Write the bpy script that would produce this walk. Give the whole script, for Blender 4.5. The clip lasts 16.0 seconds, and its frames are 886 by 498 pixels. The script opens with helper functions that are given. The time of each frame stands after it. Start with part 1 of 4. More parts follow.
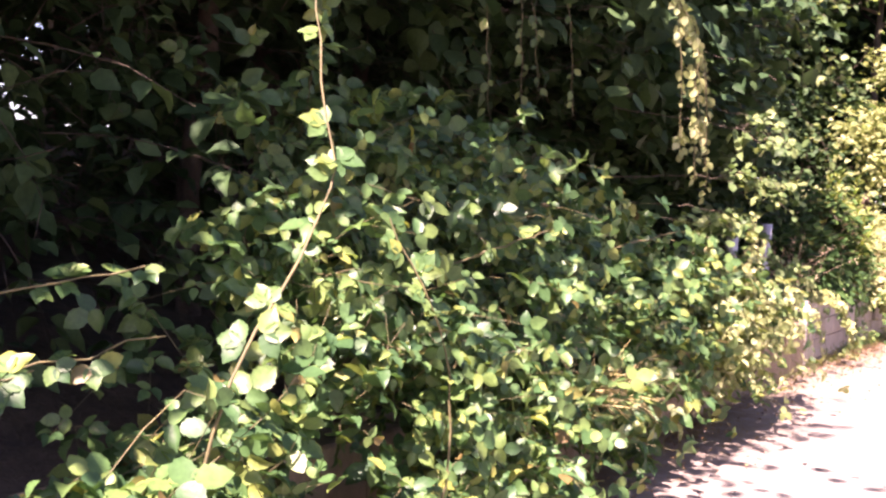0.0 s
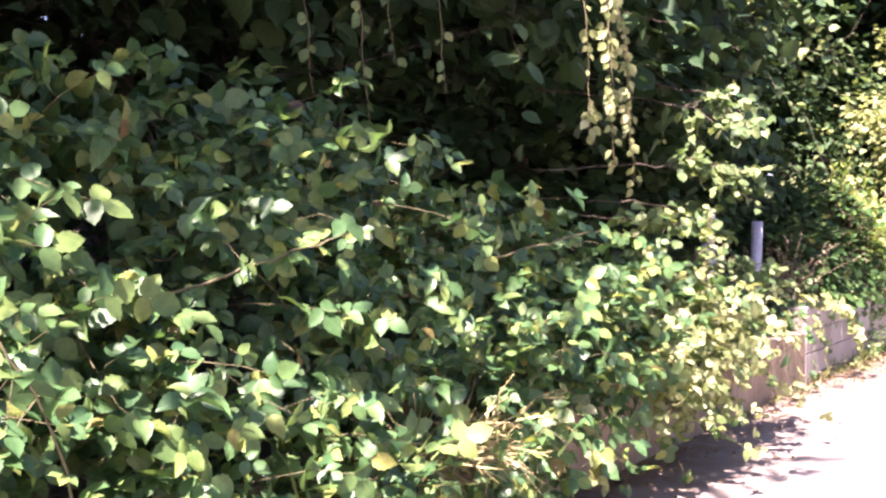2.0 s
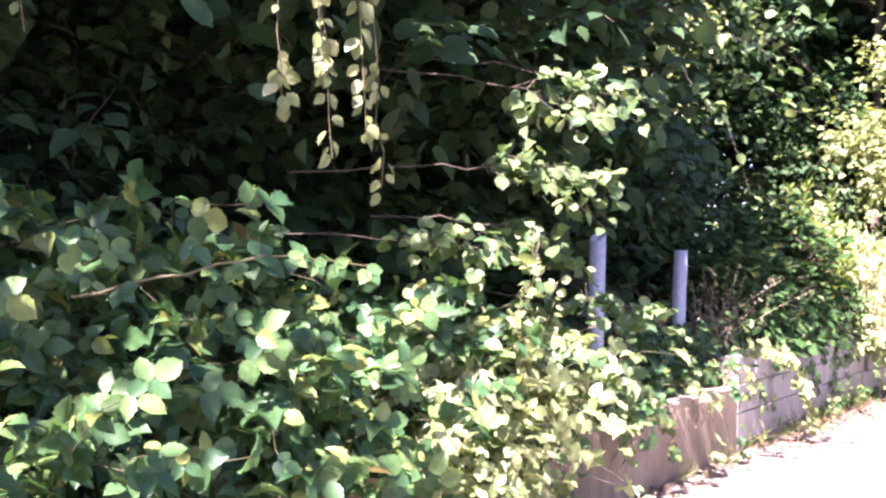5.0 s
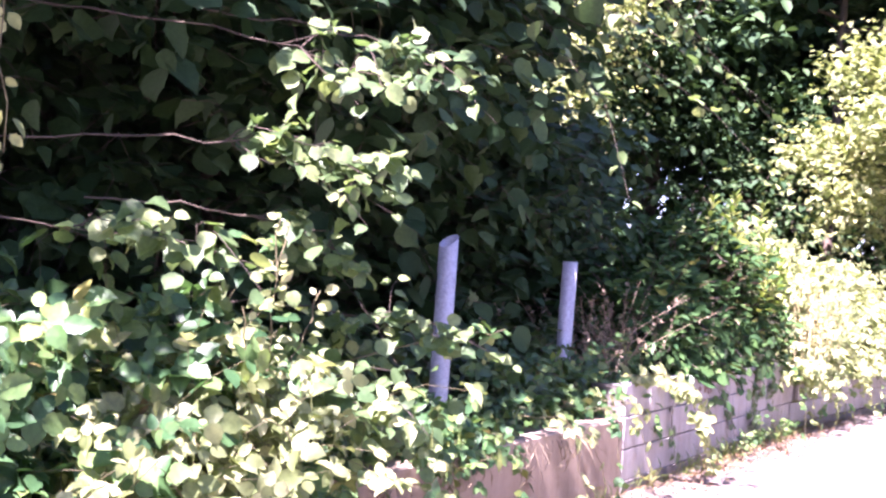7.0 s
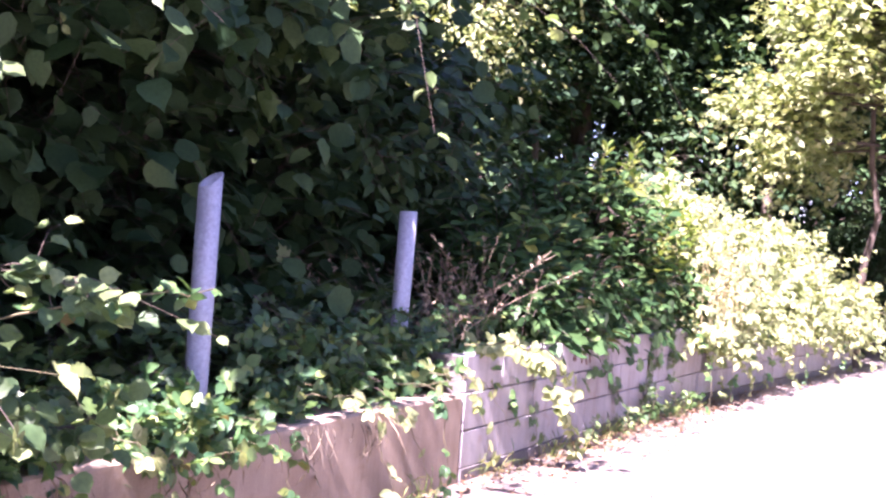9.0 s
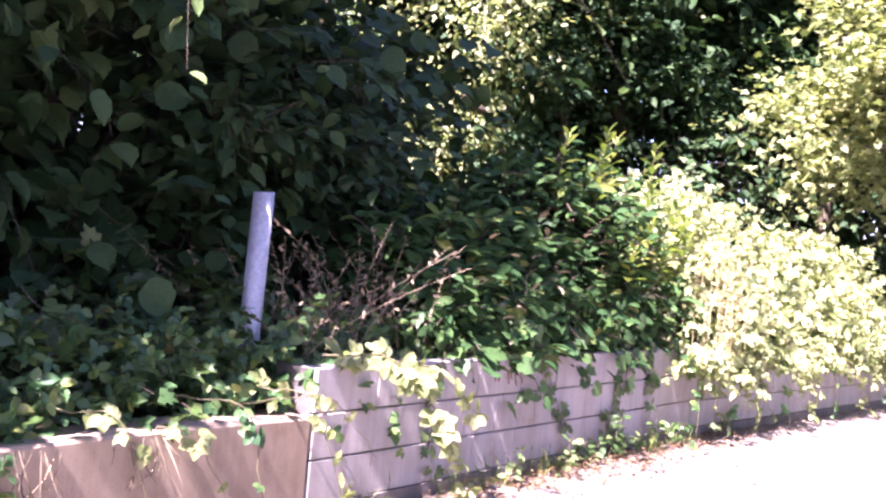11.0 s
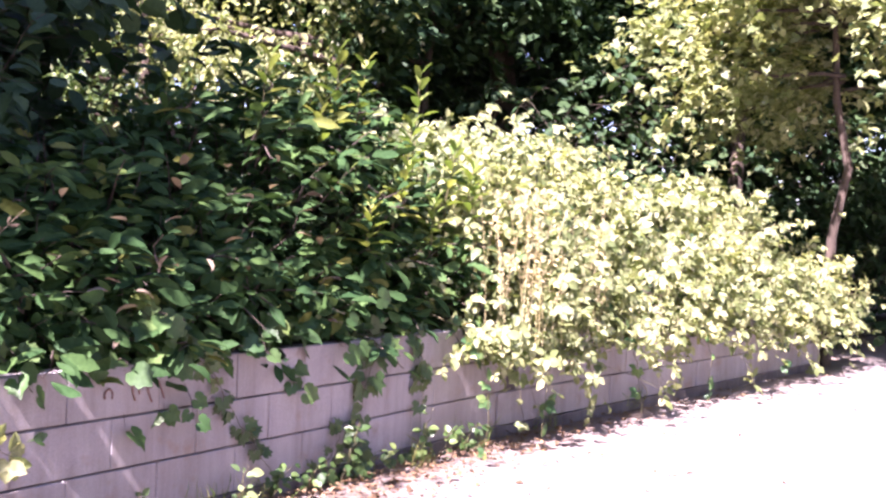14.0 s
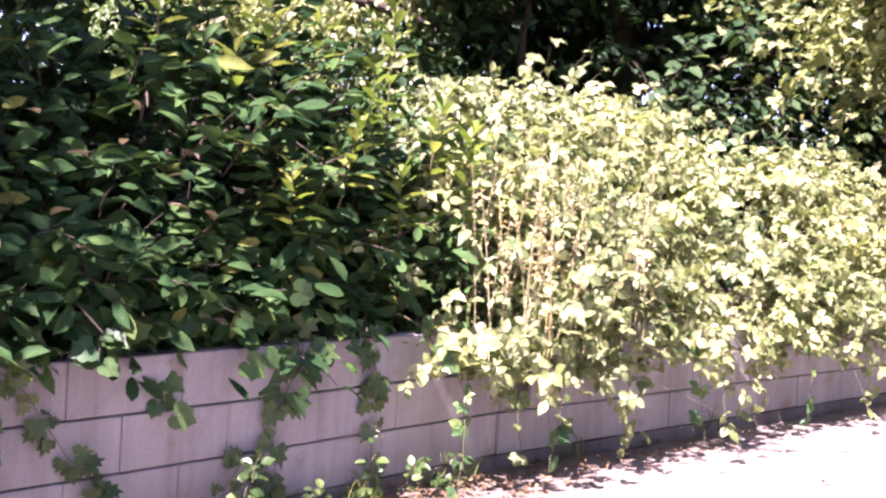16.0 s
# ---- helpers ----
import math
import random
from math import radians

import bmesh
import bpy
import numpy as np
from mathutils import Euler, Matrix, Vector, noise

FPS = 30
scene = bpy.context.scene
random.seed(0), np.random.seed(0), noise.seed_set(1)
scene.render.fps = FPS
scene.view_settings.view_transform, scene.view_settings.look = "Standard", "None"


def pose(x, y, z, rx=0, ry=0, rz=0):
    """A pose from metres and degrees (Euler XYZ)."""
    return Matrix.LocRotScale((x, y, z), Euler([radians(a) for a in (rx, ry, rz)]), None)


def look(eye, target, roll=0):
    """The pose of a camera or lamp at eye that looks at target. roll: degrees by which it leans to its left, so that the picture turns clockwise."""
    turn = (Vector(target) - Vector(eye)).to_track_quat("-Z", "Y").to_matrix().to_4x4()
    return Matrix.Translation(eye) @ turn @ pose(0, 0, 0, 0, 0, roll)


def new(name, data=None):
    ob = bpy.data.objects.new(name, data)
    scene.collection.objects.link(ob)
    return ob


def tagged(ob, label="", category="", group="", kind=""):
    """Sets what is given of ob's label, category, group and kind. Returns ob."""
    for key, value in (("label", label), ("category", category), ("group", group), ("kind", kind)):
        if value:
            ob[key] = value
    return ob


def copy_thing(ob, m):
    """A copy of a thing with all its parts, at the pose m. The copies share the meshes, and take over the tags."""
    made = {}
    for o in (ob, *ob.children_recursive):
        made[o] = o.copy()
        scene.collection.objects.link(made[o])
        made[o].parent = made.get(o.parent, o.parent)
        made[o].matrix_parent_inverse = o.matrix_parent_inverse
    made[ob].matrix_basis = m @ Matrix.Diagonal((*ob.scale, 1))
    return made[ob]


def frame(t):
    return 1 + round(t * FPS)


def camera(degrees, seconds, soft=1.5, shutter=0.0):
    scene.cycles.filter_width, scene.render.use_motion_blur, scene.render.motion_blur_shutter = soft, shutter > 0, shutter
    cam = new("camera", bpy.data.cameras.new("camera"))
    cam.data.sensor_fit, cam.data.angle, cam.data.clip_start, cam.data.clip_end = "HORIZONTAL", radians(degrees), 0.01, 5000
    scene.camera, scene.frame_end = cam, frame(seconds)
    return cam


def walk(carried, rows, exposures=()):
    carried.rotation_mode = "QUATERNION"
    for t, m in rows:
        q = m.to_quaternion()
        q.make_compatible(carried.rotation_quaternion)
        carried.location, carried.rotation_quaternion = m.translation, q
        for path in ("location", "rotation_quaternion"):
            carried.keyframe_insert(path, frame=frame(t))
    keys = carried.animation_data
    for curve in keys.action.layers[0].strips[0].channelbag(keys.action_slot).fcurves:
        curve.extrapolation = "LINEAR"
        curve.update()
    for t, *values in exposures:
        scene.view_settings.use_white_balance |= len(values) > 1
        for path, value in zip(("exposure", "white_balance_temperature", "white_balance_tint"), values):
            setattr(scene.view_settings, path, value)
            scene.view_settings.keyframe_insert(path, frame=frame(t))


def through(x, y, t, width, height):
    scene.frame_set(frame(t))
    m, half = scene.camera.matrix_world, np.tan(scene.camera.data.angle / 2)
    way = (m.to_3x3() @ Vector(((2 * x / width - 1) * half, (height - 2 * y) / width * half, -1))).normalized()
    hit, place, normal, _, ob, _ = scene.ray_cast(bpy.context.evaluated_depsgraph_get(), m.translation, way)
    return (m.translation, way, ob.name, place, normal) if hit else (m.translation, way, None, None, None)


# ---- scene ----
SOFT = 2.5
EXPOSURES = [(0.0, 3.05, 6650, 52), (2.0, 3.38, 6150, 46), (3.5, 3.48, 5850, 46), (5.0, 3.5, 5650, 46), (7.5, 3.6, 5450, 57), (9.2, 3.52, 5500, 57), (12.5, 3.3, 5600, 51), (14.5, 3.0, 5650, 53), (16.0, 2.92, 5700, 53)]

# ---- camera: seconds, x, y, z, yaw, pitch, roll ----
cam = camera(42.5, 16.0, soft=SOFT, shutter=0.0)
PATH = [
    (0.0, 2.194, -0.008, 1.313, 28.33, -1.61, 3.82),
    (0.5, 2.201, 0.402, 1.317, 28.45, -2.17, 2.80),
    (1.0, 2.257, 0.759, 1.351, 28.87, -2.13, 3.35),
    (1.5, 2.256, 1.152, 1.323, 29.25, -1.16, 2.28),
    (2.0, 2.297, 1.522, 1.296, 30.24, -0.76, 1.06),
    (2.5, 2.344, 1.901, 1.297, 31.81, -1.68, 0.48),
    (3.0, 2.348, 2.254, 1.322, 33.06, -2.95, 0.46),
    (3.5, 2.374, 2.626, 1.291, 33.98, -3.48, -0.36),
    (4.0, 2.345, 2.983, 1.284, 32.20, -3.22, -0.44),
    (4.5, 2.304, 3.348, 1.323, 29.78, -0.56, 1.15),
    (5.0, 2.370, 3.712, 1.304, 30.79, 0.82, 1.50),
    (5.2, 2.396, 3.854, 1.299, 31.07, 1.04, 1.66),
    (7.3, 2.584, 5.187, 1.353, 29.96, 0.97, 4.43),
    (7.5, 2.613, 5.331, 1.355, 30.29, 0.74, 4.54),
    (8.0, 2.694, 5.690, 1.343, 30.45, -0.04, 4.43),
    (8.5, 2.714, 6.044, 1.331, 29.35, -0.65, 3.97),
    (9.0, 2.779, 6.383, 1.349, 28.36, -0.76, 4.45),
    (9.2, 2.811, 6.542, 1.353, 28.37, -0.51, 4.62),
    (11.3, 3.256, 8.223, 1.279, 33.89, -0.27, 5.81),
    (11.5, 3.298, 8.394, 1.283, 33.90, -0.62, 5.92),
    (12.0, 3.374, 8.815, 1.303, 33.84, -1.32, 5.22),
    (12.5, 3.441, 9.217, 1.300, 33.65, -1.63, 4.02),
    (13.0, 3.519, 9.650, 1.280, 33.41, -1.56, 2.76),
    (13.5, 3.492, 10.027, 1.294, 32.24, -1.46, 2.32),
    (14.0, 3.496, 10.455, 1.300, 32.95, -1.19, 2.17),
    (14.5, 3.494, 10.912, 1.303, 38.27, -1.25, 1.85),
    (15.0, 3.484, 11.362, 1.296, 42.05, -1.53, 1.70),
    (15.5, 3.511, 11.791, 1.303, 43.56, -2.14, 2.33),
    (16.0, 3.468, 12.224, 1.327, 42.21, -2.71, 3.28),
]
walk(cam, [(t, pose(x, y, z, 90 + pitch, 0, yaw) @ pose(0, 0, 0, 0, 0, roll)) for t, x, y, z, yaw, pitch, roll in PATH], EXPOSURES)

# ---- light ----
SUN = Vector((0.036, -0.62, 0.78)).normalized()
world = bpy.data.worlds.new("world")
scene.world = world
world.use_nodes = True
wn = world.node_tree.nodes
sky = wn.new("ShaderNodeTexSky")
sky.sky_type = 'NISHITA'
sky.sun_disc = False
sky.sun_elevation = math.asin(SUN.z)
sky.sun_rotation = math.atan2(SUN.x, SUN.y)
wn["Background"].inputs["Strength"].default_value = 0.052
world.node_tree.links.new(sky.outputs[0], wn["Background"].inputs["Color"])
sun_data = bpy.data.lights.new("sun", 'SUN')
sun_data.energy, sun_data.angle, sun_data.color = 5.0, radians(0.55), (1.0, 0.91, 0.72)
sun = new("sun", sun_data)
sun.matrix_world = look((0, 0, 30), Vector((0, 0, 30)) - SUN)


# ---- materials ----
class Nodes:
    """Small helper round one node material."""

    def __init__(self, name):
        self.mat = bpy.data.materials.new(name)
        self.mat.use_nodes = True
        self.tree = self.mat.node_tree
        self.bsdf = self.tree.nodes["Principled BSDF"]
        self.output = self.tree.nodes["Material Output"]

    def add(self, kind, **values):
        n = self.tree.nodes.new(kind)
        for k, v in values.items():
            n.inputs[k.replace("_", " ")].default_value = v
        return n

    def link(self, a, b):
        self.tree.links.new(a, b)

    def coords(self):
        return self.tree.nodes.new("ShaderNodeTexCoord").outputs["Object"]

    def place(self):
        return self.tree.nodes.new("ShaderNodeNewGeometry").outputs["Position"]

    def noise(self, scale, detail=4.0, rough=0.6, where=None, stretch=None):
        n = self.add("ShaderNodeTexNoise", Scale=scale, Detail=detail, Roughness=rough)
        src = where if where is not None else self.place()
        if stretch:
            m = self.add("ShaderNodeMapping", Scale=stretch)
            self.link(src, m.inputs["Vector"])
            src = m.outputs[0]
        self.link(src, n.inputs["Vector"])
        return n.outputs["Fac"]

    def ramp(self, fac, stops):
        r = self.add("ShaderNodeValToRGB")
        while len(r.color_ramp.elements) < len(stops):
            r.color_ramp.elements.new(0.5)
        for e, (p, c) in zip(r.color_ramp.elements, stops):
            e.position, e.color = p, (*c, 1.0) if len(c) == 3 else c
        self.link(fac, r.inputs["Fac"])
        return r.outputs["Color"]

    def mix(self, fac, a, b, blend='MIX'):
        m = self.tree.nodes.new("ShaderNodeMix")
        m.data_type, m.blend_type = 'RGBA', blend
        for socket, v in ((m.inputs[0], fac), (m.inputs[6], a), (m.inputs[7], b)):
            if isinstance(v, (int, float)):
                socket.default_value = v
            elif isinstance(v, tuple):
                socket.default_value = (*v, 1.0)
            else:
                self.link(v, socket)
        return m.outputs[2]

    def bump(self, height, strength, distance):
        b = self.add("ShaderNodeBump", Strength=strength, Distance=distance)
        self.link(height, b.inputs["Height"])
        self.link(b.outputs["Normal"], self.bsdf.inputs["Normal"])


def leaf_material(name, stops, rough=0.5, through=0.35, glow=1.3, gloss=0.4):
    """A leaf: colour varies from leaf to leaf, some light passes through the blade."""
    n = Nodes(name)
    info = n.tree.nodes.new("ShaderNodeObjectInfo").outputs["Random"]
    isle = n.tree.nodes.new("ShaderNodeNewGeometry").outputs["Random Per Island"]
    both = n.tree.nodes.new("ShaderNodeMath")
    both.operation = 'ADD'
    n.link(info, both.inputs[0])
    n.link(isle, both.inputs[1])
    part_ = n.tree.nodes.new("ShaderNodeMath")
    part_.operation = 'FRACT'
    n.link(both.outputs[0], part_.inputs[0])
    tone = n.ramp(part_.outputs[0], stops)
    patch = n.ramp(n.noise(1.3, 3), [(0.3, (0.75, 0.8, 0.75)), (0.7, (1.2, 1.15, 1.0))])
    tone = n.mix(1.0, tone, patch, 'MULTIPLY')
    vein = n.ramp(n.noise(60, 3), [(0.35, (0.8, 0.82, 0.8)), (0.65, (1.12, 1.1, 1.05))])
    tone = n.mix(1.0, tone, vein, 'MULTIPLY')
    n.link(tone, n.bsdf.inputs["Base Color"])
    n.bsdf.inputs["Roughness"].default_value = rough
    n.bsdf.inputs["Specular IOR Level"].default_value = gloss
    n.bump(n.noise(45, 2), 0.35, 0.004)
    t = n.tree.nodes.new("ShaderNodeBsdfTranslucent")
    n.link(n.mix(1.0, tone, (glow, glow * 1.05, glow * 0.6), 'MULTIPLY'), t.inputs["Color"])
    m = n.add("ShaderNodeMixShader", Fac=through)
    n.link(n.bsdf.outputs[0], m.inputs[1])
    n.link(t.outputs[0], m.inputs[2])
    n.link(m.outputs[0], n.output.inputs["Surface"])
    return n.mat


def plain_material(name, dark, light, scale=8.0, rough=0.85, bump=0.4, depth=0.01, stretch=None, fine=60.0, metal=0.0):
    n = Nodes(name)
    a = n.ramp(n.noise(scale, 6, 0.65, stretch=stretch), [(0.3, dark), (0.7, light)])
    b = n.ramp(n.noise(fine, 4), [(0.3, (0.78, 0.78, 0.78)), (0.7, (1.18, 1.18, 1.18))])
    n.link(n.mix(1.0, a, b, 'MULTIPLY'), n.bsdf.inputs["Base Color"])
    n.bsdf.inputs["Roughness"].default_value = rough
    n.bsdf.inputs["Metallic"].default_value = metal
    n.bump(n.noise(fine, 5), bump, depth)
    return n.mat


BRAMBLE = leaf_material("bramble_leaf", [(0.0, (0.034, 0.088, 0.038)), (0.5, (0.066, 0.14, 0.052)), (0.88, (0.13, 0.2, 0.066)), (0.985, (0.22, 0.25, 0.07)), (0.995, (0.16, 0.13, 0.05)), (1.0, (0.14, 0.09, 0.045))], 0.45, 0.32)
# Hazel green, raised for the branches that stand in the sun.
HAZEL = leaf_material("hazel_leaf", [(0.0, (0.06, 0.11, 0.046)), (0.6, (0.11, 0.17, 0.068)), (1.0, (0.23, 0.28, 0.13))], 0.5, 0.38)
# Laurel green, lowered further for the shade the bush stands in.
LAUREL = leaf_material("laurel_leaf", [(0.0, (0.021, 0.052, 0.021)), (0.6, (0.038, 0.08, 0.029)), (0.94, (0.06, 0.11, 0.034)), (1.0, (0.16, 0.17, 0.045))], 0.55, 0.14, gloss=0.05)
# Young yellow-green laurel, also lighter for the sun on the shoots.
YOUNG_LAUREL = leaf_material("young_laurel_leaf", [(0.0, (0.09, 0.15, 0.03)), (0.6, (0.17, 0.23, 0.045)), (1.0, (0.3, 0.32, 0.1))], 0.35, 0.3, gloss=0.5)
VINE_LEAF = leaf_material("vine_leaf", [(0.0, (0.035, 0.085, 0.026)), (0.6, (0.06, 0.12, 0.036)), (1.0, (0.1, 0.16, 0.05))], 0.5, 0.25)
IVY = leaf_material("ivy_leaf", [(0.0, (0.03, 0.065, 0.02)), (0.7, (0.06, 0.105, 0.03)), (1.0, (0.11, 0.15, 0.05))], 0.4, 0.2)
# Leaf green darkened to deepen the shade of shrubs and crowns behind.
SHADED_LEAF = leaf_material("shaded_leaf", [(0.0, (0.022, 0.05, 0.024)), (0.6, (0.036, 0.072, 0.032)), (1.0, (0.06, 0.1, 0.042))], 0.6, 0.2, gloss=0.15)
# Lit leaf copy for several plants: full sunlight is painted in as paleness.
SUN_LEAF = leaf_material("sun_paled_leaf", [(0.0, (0.12, 0.16, 0.06)), (0.6, (0.25, 0.28, 0.13)), (1.0, (0.41, 0.42, 0.25))], 0.5, 0.4)
DEAD_LEAF = leaf_material("dead_leaf", [(0.0, (0.09, 0.05, 0.028)), (0.6, (0.17, 0.1, 0.055)), (1.0, (0.28, 0.2, 0.12))], 0.8, 0.15)
STRAW = leaf_material("straw", [(0.0, (0.3, 0.25, 0.12)), (0.6, (0.42, 0.36, 0.2)), (1.0, (0.56, 0.5, 0.32))], 0.8, 0.1)
DRY = leaf_material("dry_stalk", [(0.0, (0.1, 0.075, 0.055)), (0.6, (0.2, 0.155, 0.115)), (1.0, (0.32, 0.26, 0.2))], 0.85, 0.1)
GRASS = leaf_material("grass_blade", [(0.0, (0.08, 0.14, 0.03)), (0.7, (0.15, 0.2, 0.05)), (1.0, (0.36, 0.32, 0.13))], 0.6, 0.3)
BARK = plain_material("bark", (0.03, 0.022, 0.016), (0.12, 0.09, 0.065), 10, 0.95, 0.8, 0.02, (1, 1, 0.25))
CANE = plain_material("cane", (0.06, 0.055, 0.025), (0.14, 0.12, 0.05), 14, 0.7, 0.3, 0.003)
SOIL = plain_material("soil", (0.025, 0.018, 0.011), (0.09, 0.065, 0.04), 6, 0.98, 0.9, 0.03, fine=35)


def concrete_material(name, dark, light, moss, low=(0.72, 0.69, 0.68)):
    n = Nodes(name)
    big = n.ramp(n.noise(1.6, 5, 0.6), [(0.3, dark), (0.7, light)])
    runs = n.ramp(n.noise(3.0, 5, 0.7, stretch=(1, 3.5, 0.35)), [(0.35, low), (0.62, (1.08, 1.07, 1.06))])
    c = n.mix(1.0, big, runs, 'MULTIPLY')
    c = n.mix(n.ramp(n.noise(5.0, 7, 0.7), [(0.56, (0, 0, 0)), (0.72, (1, 1, 1))]), c, moss)
    grain = n.ramp(n.noise(160, 3), [(0.3, (0.85, 0.85, 0.85)), (0.7, (1.1, 1.1, 1.1))])
    n.link(n.mix(1.0, c, grain, 'MULTIPLY'), n.bsdf.inputs["Base Color"])
    n.bsdf.inputs["Roughness"].default_value = 0.9
    n.bump(n.noise(40, 8, 0.7), 0.5, 0.006)
    return n.mat


BLOCK = concrete_material("concrete_block", (0.245, 0.225, 0.215), (0.37, 0.348, 0.34), (0.25, 0.19, 0.15), (0.84, 0.81, 0.8))
CAST = concrete_material("cast_concrete", (0.19, 0.143, 0.1), (0.33, 0.258, 0.195), (0.17, 0.11, 0.065), (0.84, 0.8, 0.76))
PLINTH = concrete_material("plinth_concrete", (0.1, 0.09, 0.085), (0.17, 0.15, 0.145), (0.07, 0.06, 0.05))
MORTAR = plain_material("mortar", (0.05, 0.042, 0.038), (0.11, 0.095, 0.085), 9)
STEEL = plain_material("galvanised_pipe", (0.3, 0.3, 0.34), (0.43, 0.43, 0.48), 7, 0.55, 0.15, 0.002, (1, 1, 0.2), metal=0.25)


def asphalt_material():
    n = Nodes("asphalt")
    base = n.ramp(n.noise(0.9, 5), [(0.3, (0.15, 0.135, 0.13)), (0.7, (0.24, 0.22, 0.21))])
    stone = n.ramp(n.noise(140, 3, 0.8), [(0.35, (0.65, 0.65, 0.65)), (0.7, (1.3, 1.28, 1.25))])
    c = n.mix(1.0, base, stone, 'MULTIPLY')
    dust = n.ramp(n.noise(4, 7, 0.75), [(0.5, (0, 0, 0)), (0.75, (0.6, 0.6, 0.6))])
    c = n.mix(dust, c, (0.3, 0.24, 0.18))
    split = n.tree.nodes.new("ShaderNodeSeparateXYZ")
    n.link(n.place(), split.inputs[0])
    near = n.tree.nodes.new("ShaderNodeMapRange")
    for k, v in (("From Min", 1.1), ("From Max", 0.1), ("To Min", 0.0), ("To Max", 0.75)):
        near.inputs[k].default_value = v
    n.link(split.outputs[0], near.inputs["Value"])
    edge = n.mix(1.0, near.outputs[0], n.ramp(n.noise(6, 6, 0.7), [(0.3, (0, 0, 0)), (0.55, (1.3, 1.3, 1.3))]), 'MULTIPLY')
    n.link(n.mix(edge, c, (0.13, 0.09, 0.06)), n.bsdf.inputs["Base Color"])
    n.bsdf.inputs["Roughness"].default_value = 0.92
    n.bump(n.noise(140, 4, 0.8), 0.5, 0.006)
    return n.mat


ASPHALT = asphalt_material()

# ---- leaves and stems ----
rng = np.random.default_rng(7)


def mirrored(mid, side):
    """A blade folded along its midrib: midrib points and the points of one side."""
    m = [(0, y, z) for y, z in mid]
    r = [(x, y, z) for x, y, z in side]
    verts = m + r + [(-x, y, z) for x, y, z in r]
    k, s = len(m), len(r)
    tris = []
    for off, flip in ((k, False), (k + s, True)):
        chain = [(0, off, 1), (1, off, off + 1), (1, off + 1, 2), (2, off + 1, off + 2), (2, off + 2, 3)]
        tris += [(a, c, b) if flip else (a, b, c) for a, b, c in chain]
    return np.array(verts, float), np.array(tris)


def fan(outline, hub):
    verts = [hub] + [(x, y, z) for x, y, z in outline]
    n = len(outline)
    return np.array(verts, float), np.array([(0, 1 + i, 1 + (i + 1) % n) for i in range(n - 1)])


def toothed(side, mid):
    """A blade with a toothed edge: the edge's points from base to tip, joined to the midrib points of nearest height."""
    mids = [(0.0, y, z) for y, z in mid]
    verts = mids + list(side) + [(-x, y, z) for x, y, z in side]
    k, n = len(mids), len(side)
    tris = []
    for off, flip in ((k, False), (k + n, True)):
        m, chain = 0, []
        for i in range(n):
            while m + 1 < k - 1 and side[i][1] > (mids[m][1] + mids[m + 1][1]) / 2 + 0.08:
                chain.append((m, off + i, m + 1))
                m += 1
            if i + 1 < n:
                chain.append((m, off + i, off + i + 1))
        while m + 1 < k:
            chain.append((m, off + n - 1, m + 1))
            m += 1
        tris += [(a, c, b) if flip else (a, b, c) for a, b, c in chain]
    return np.array(verts, float), np.array(tris)


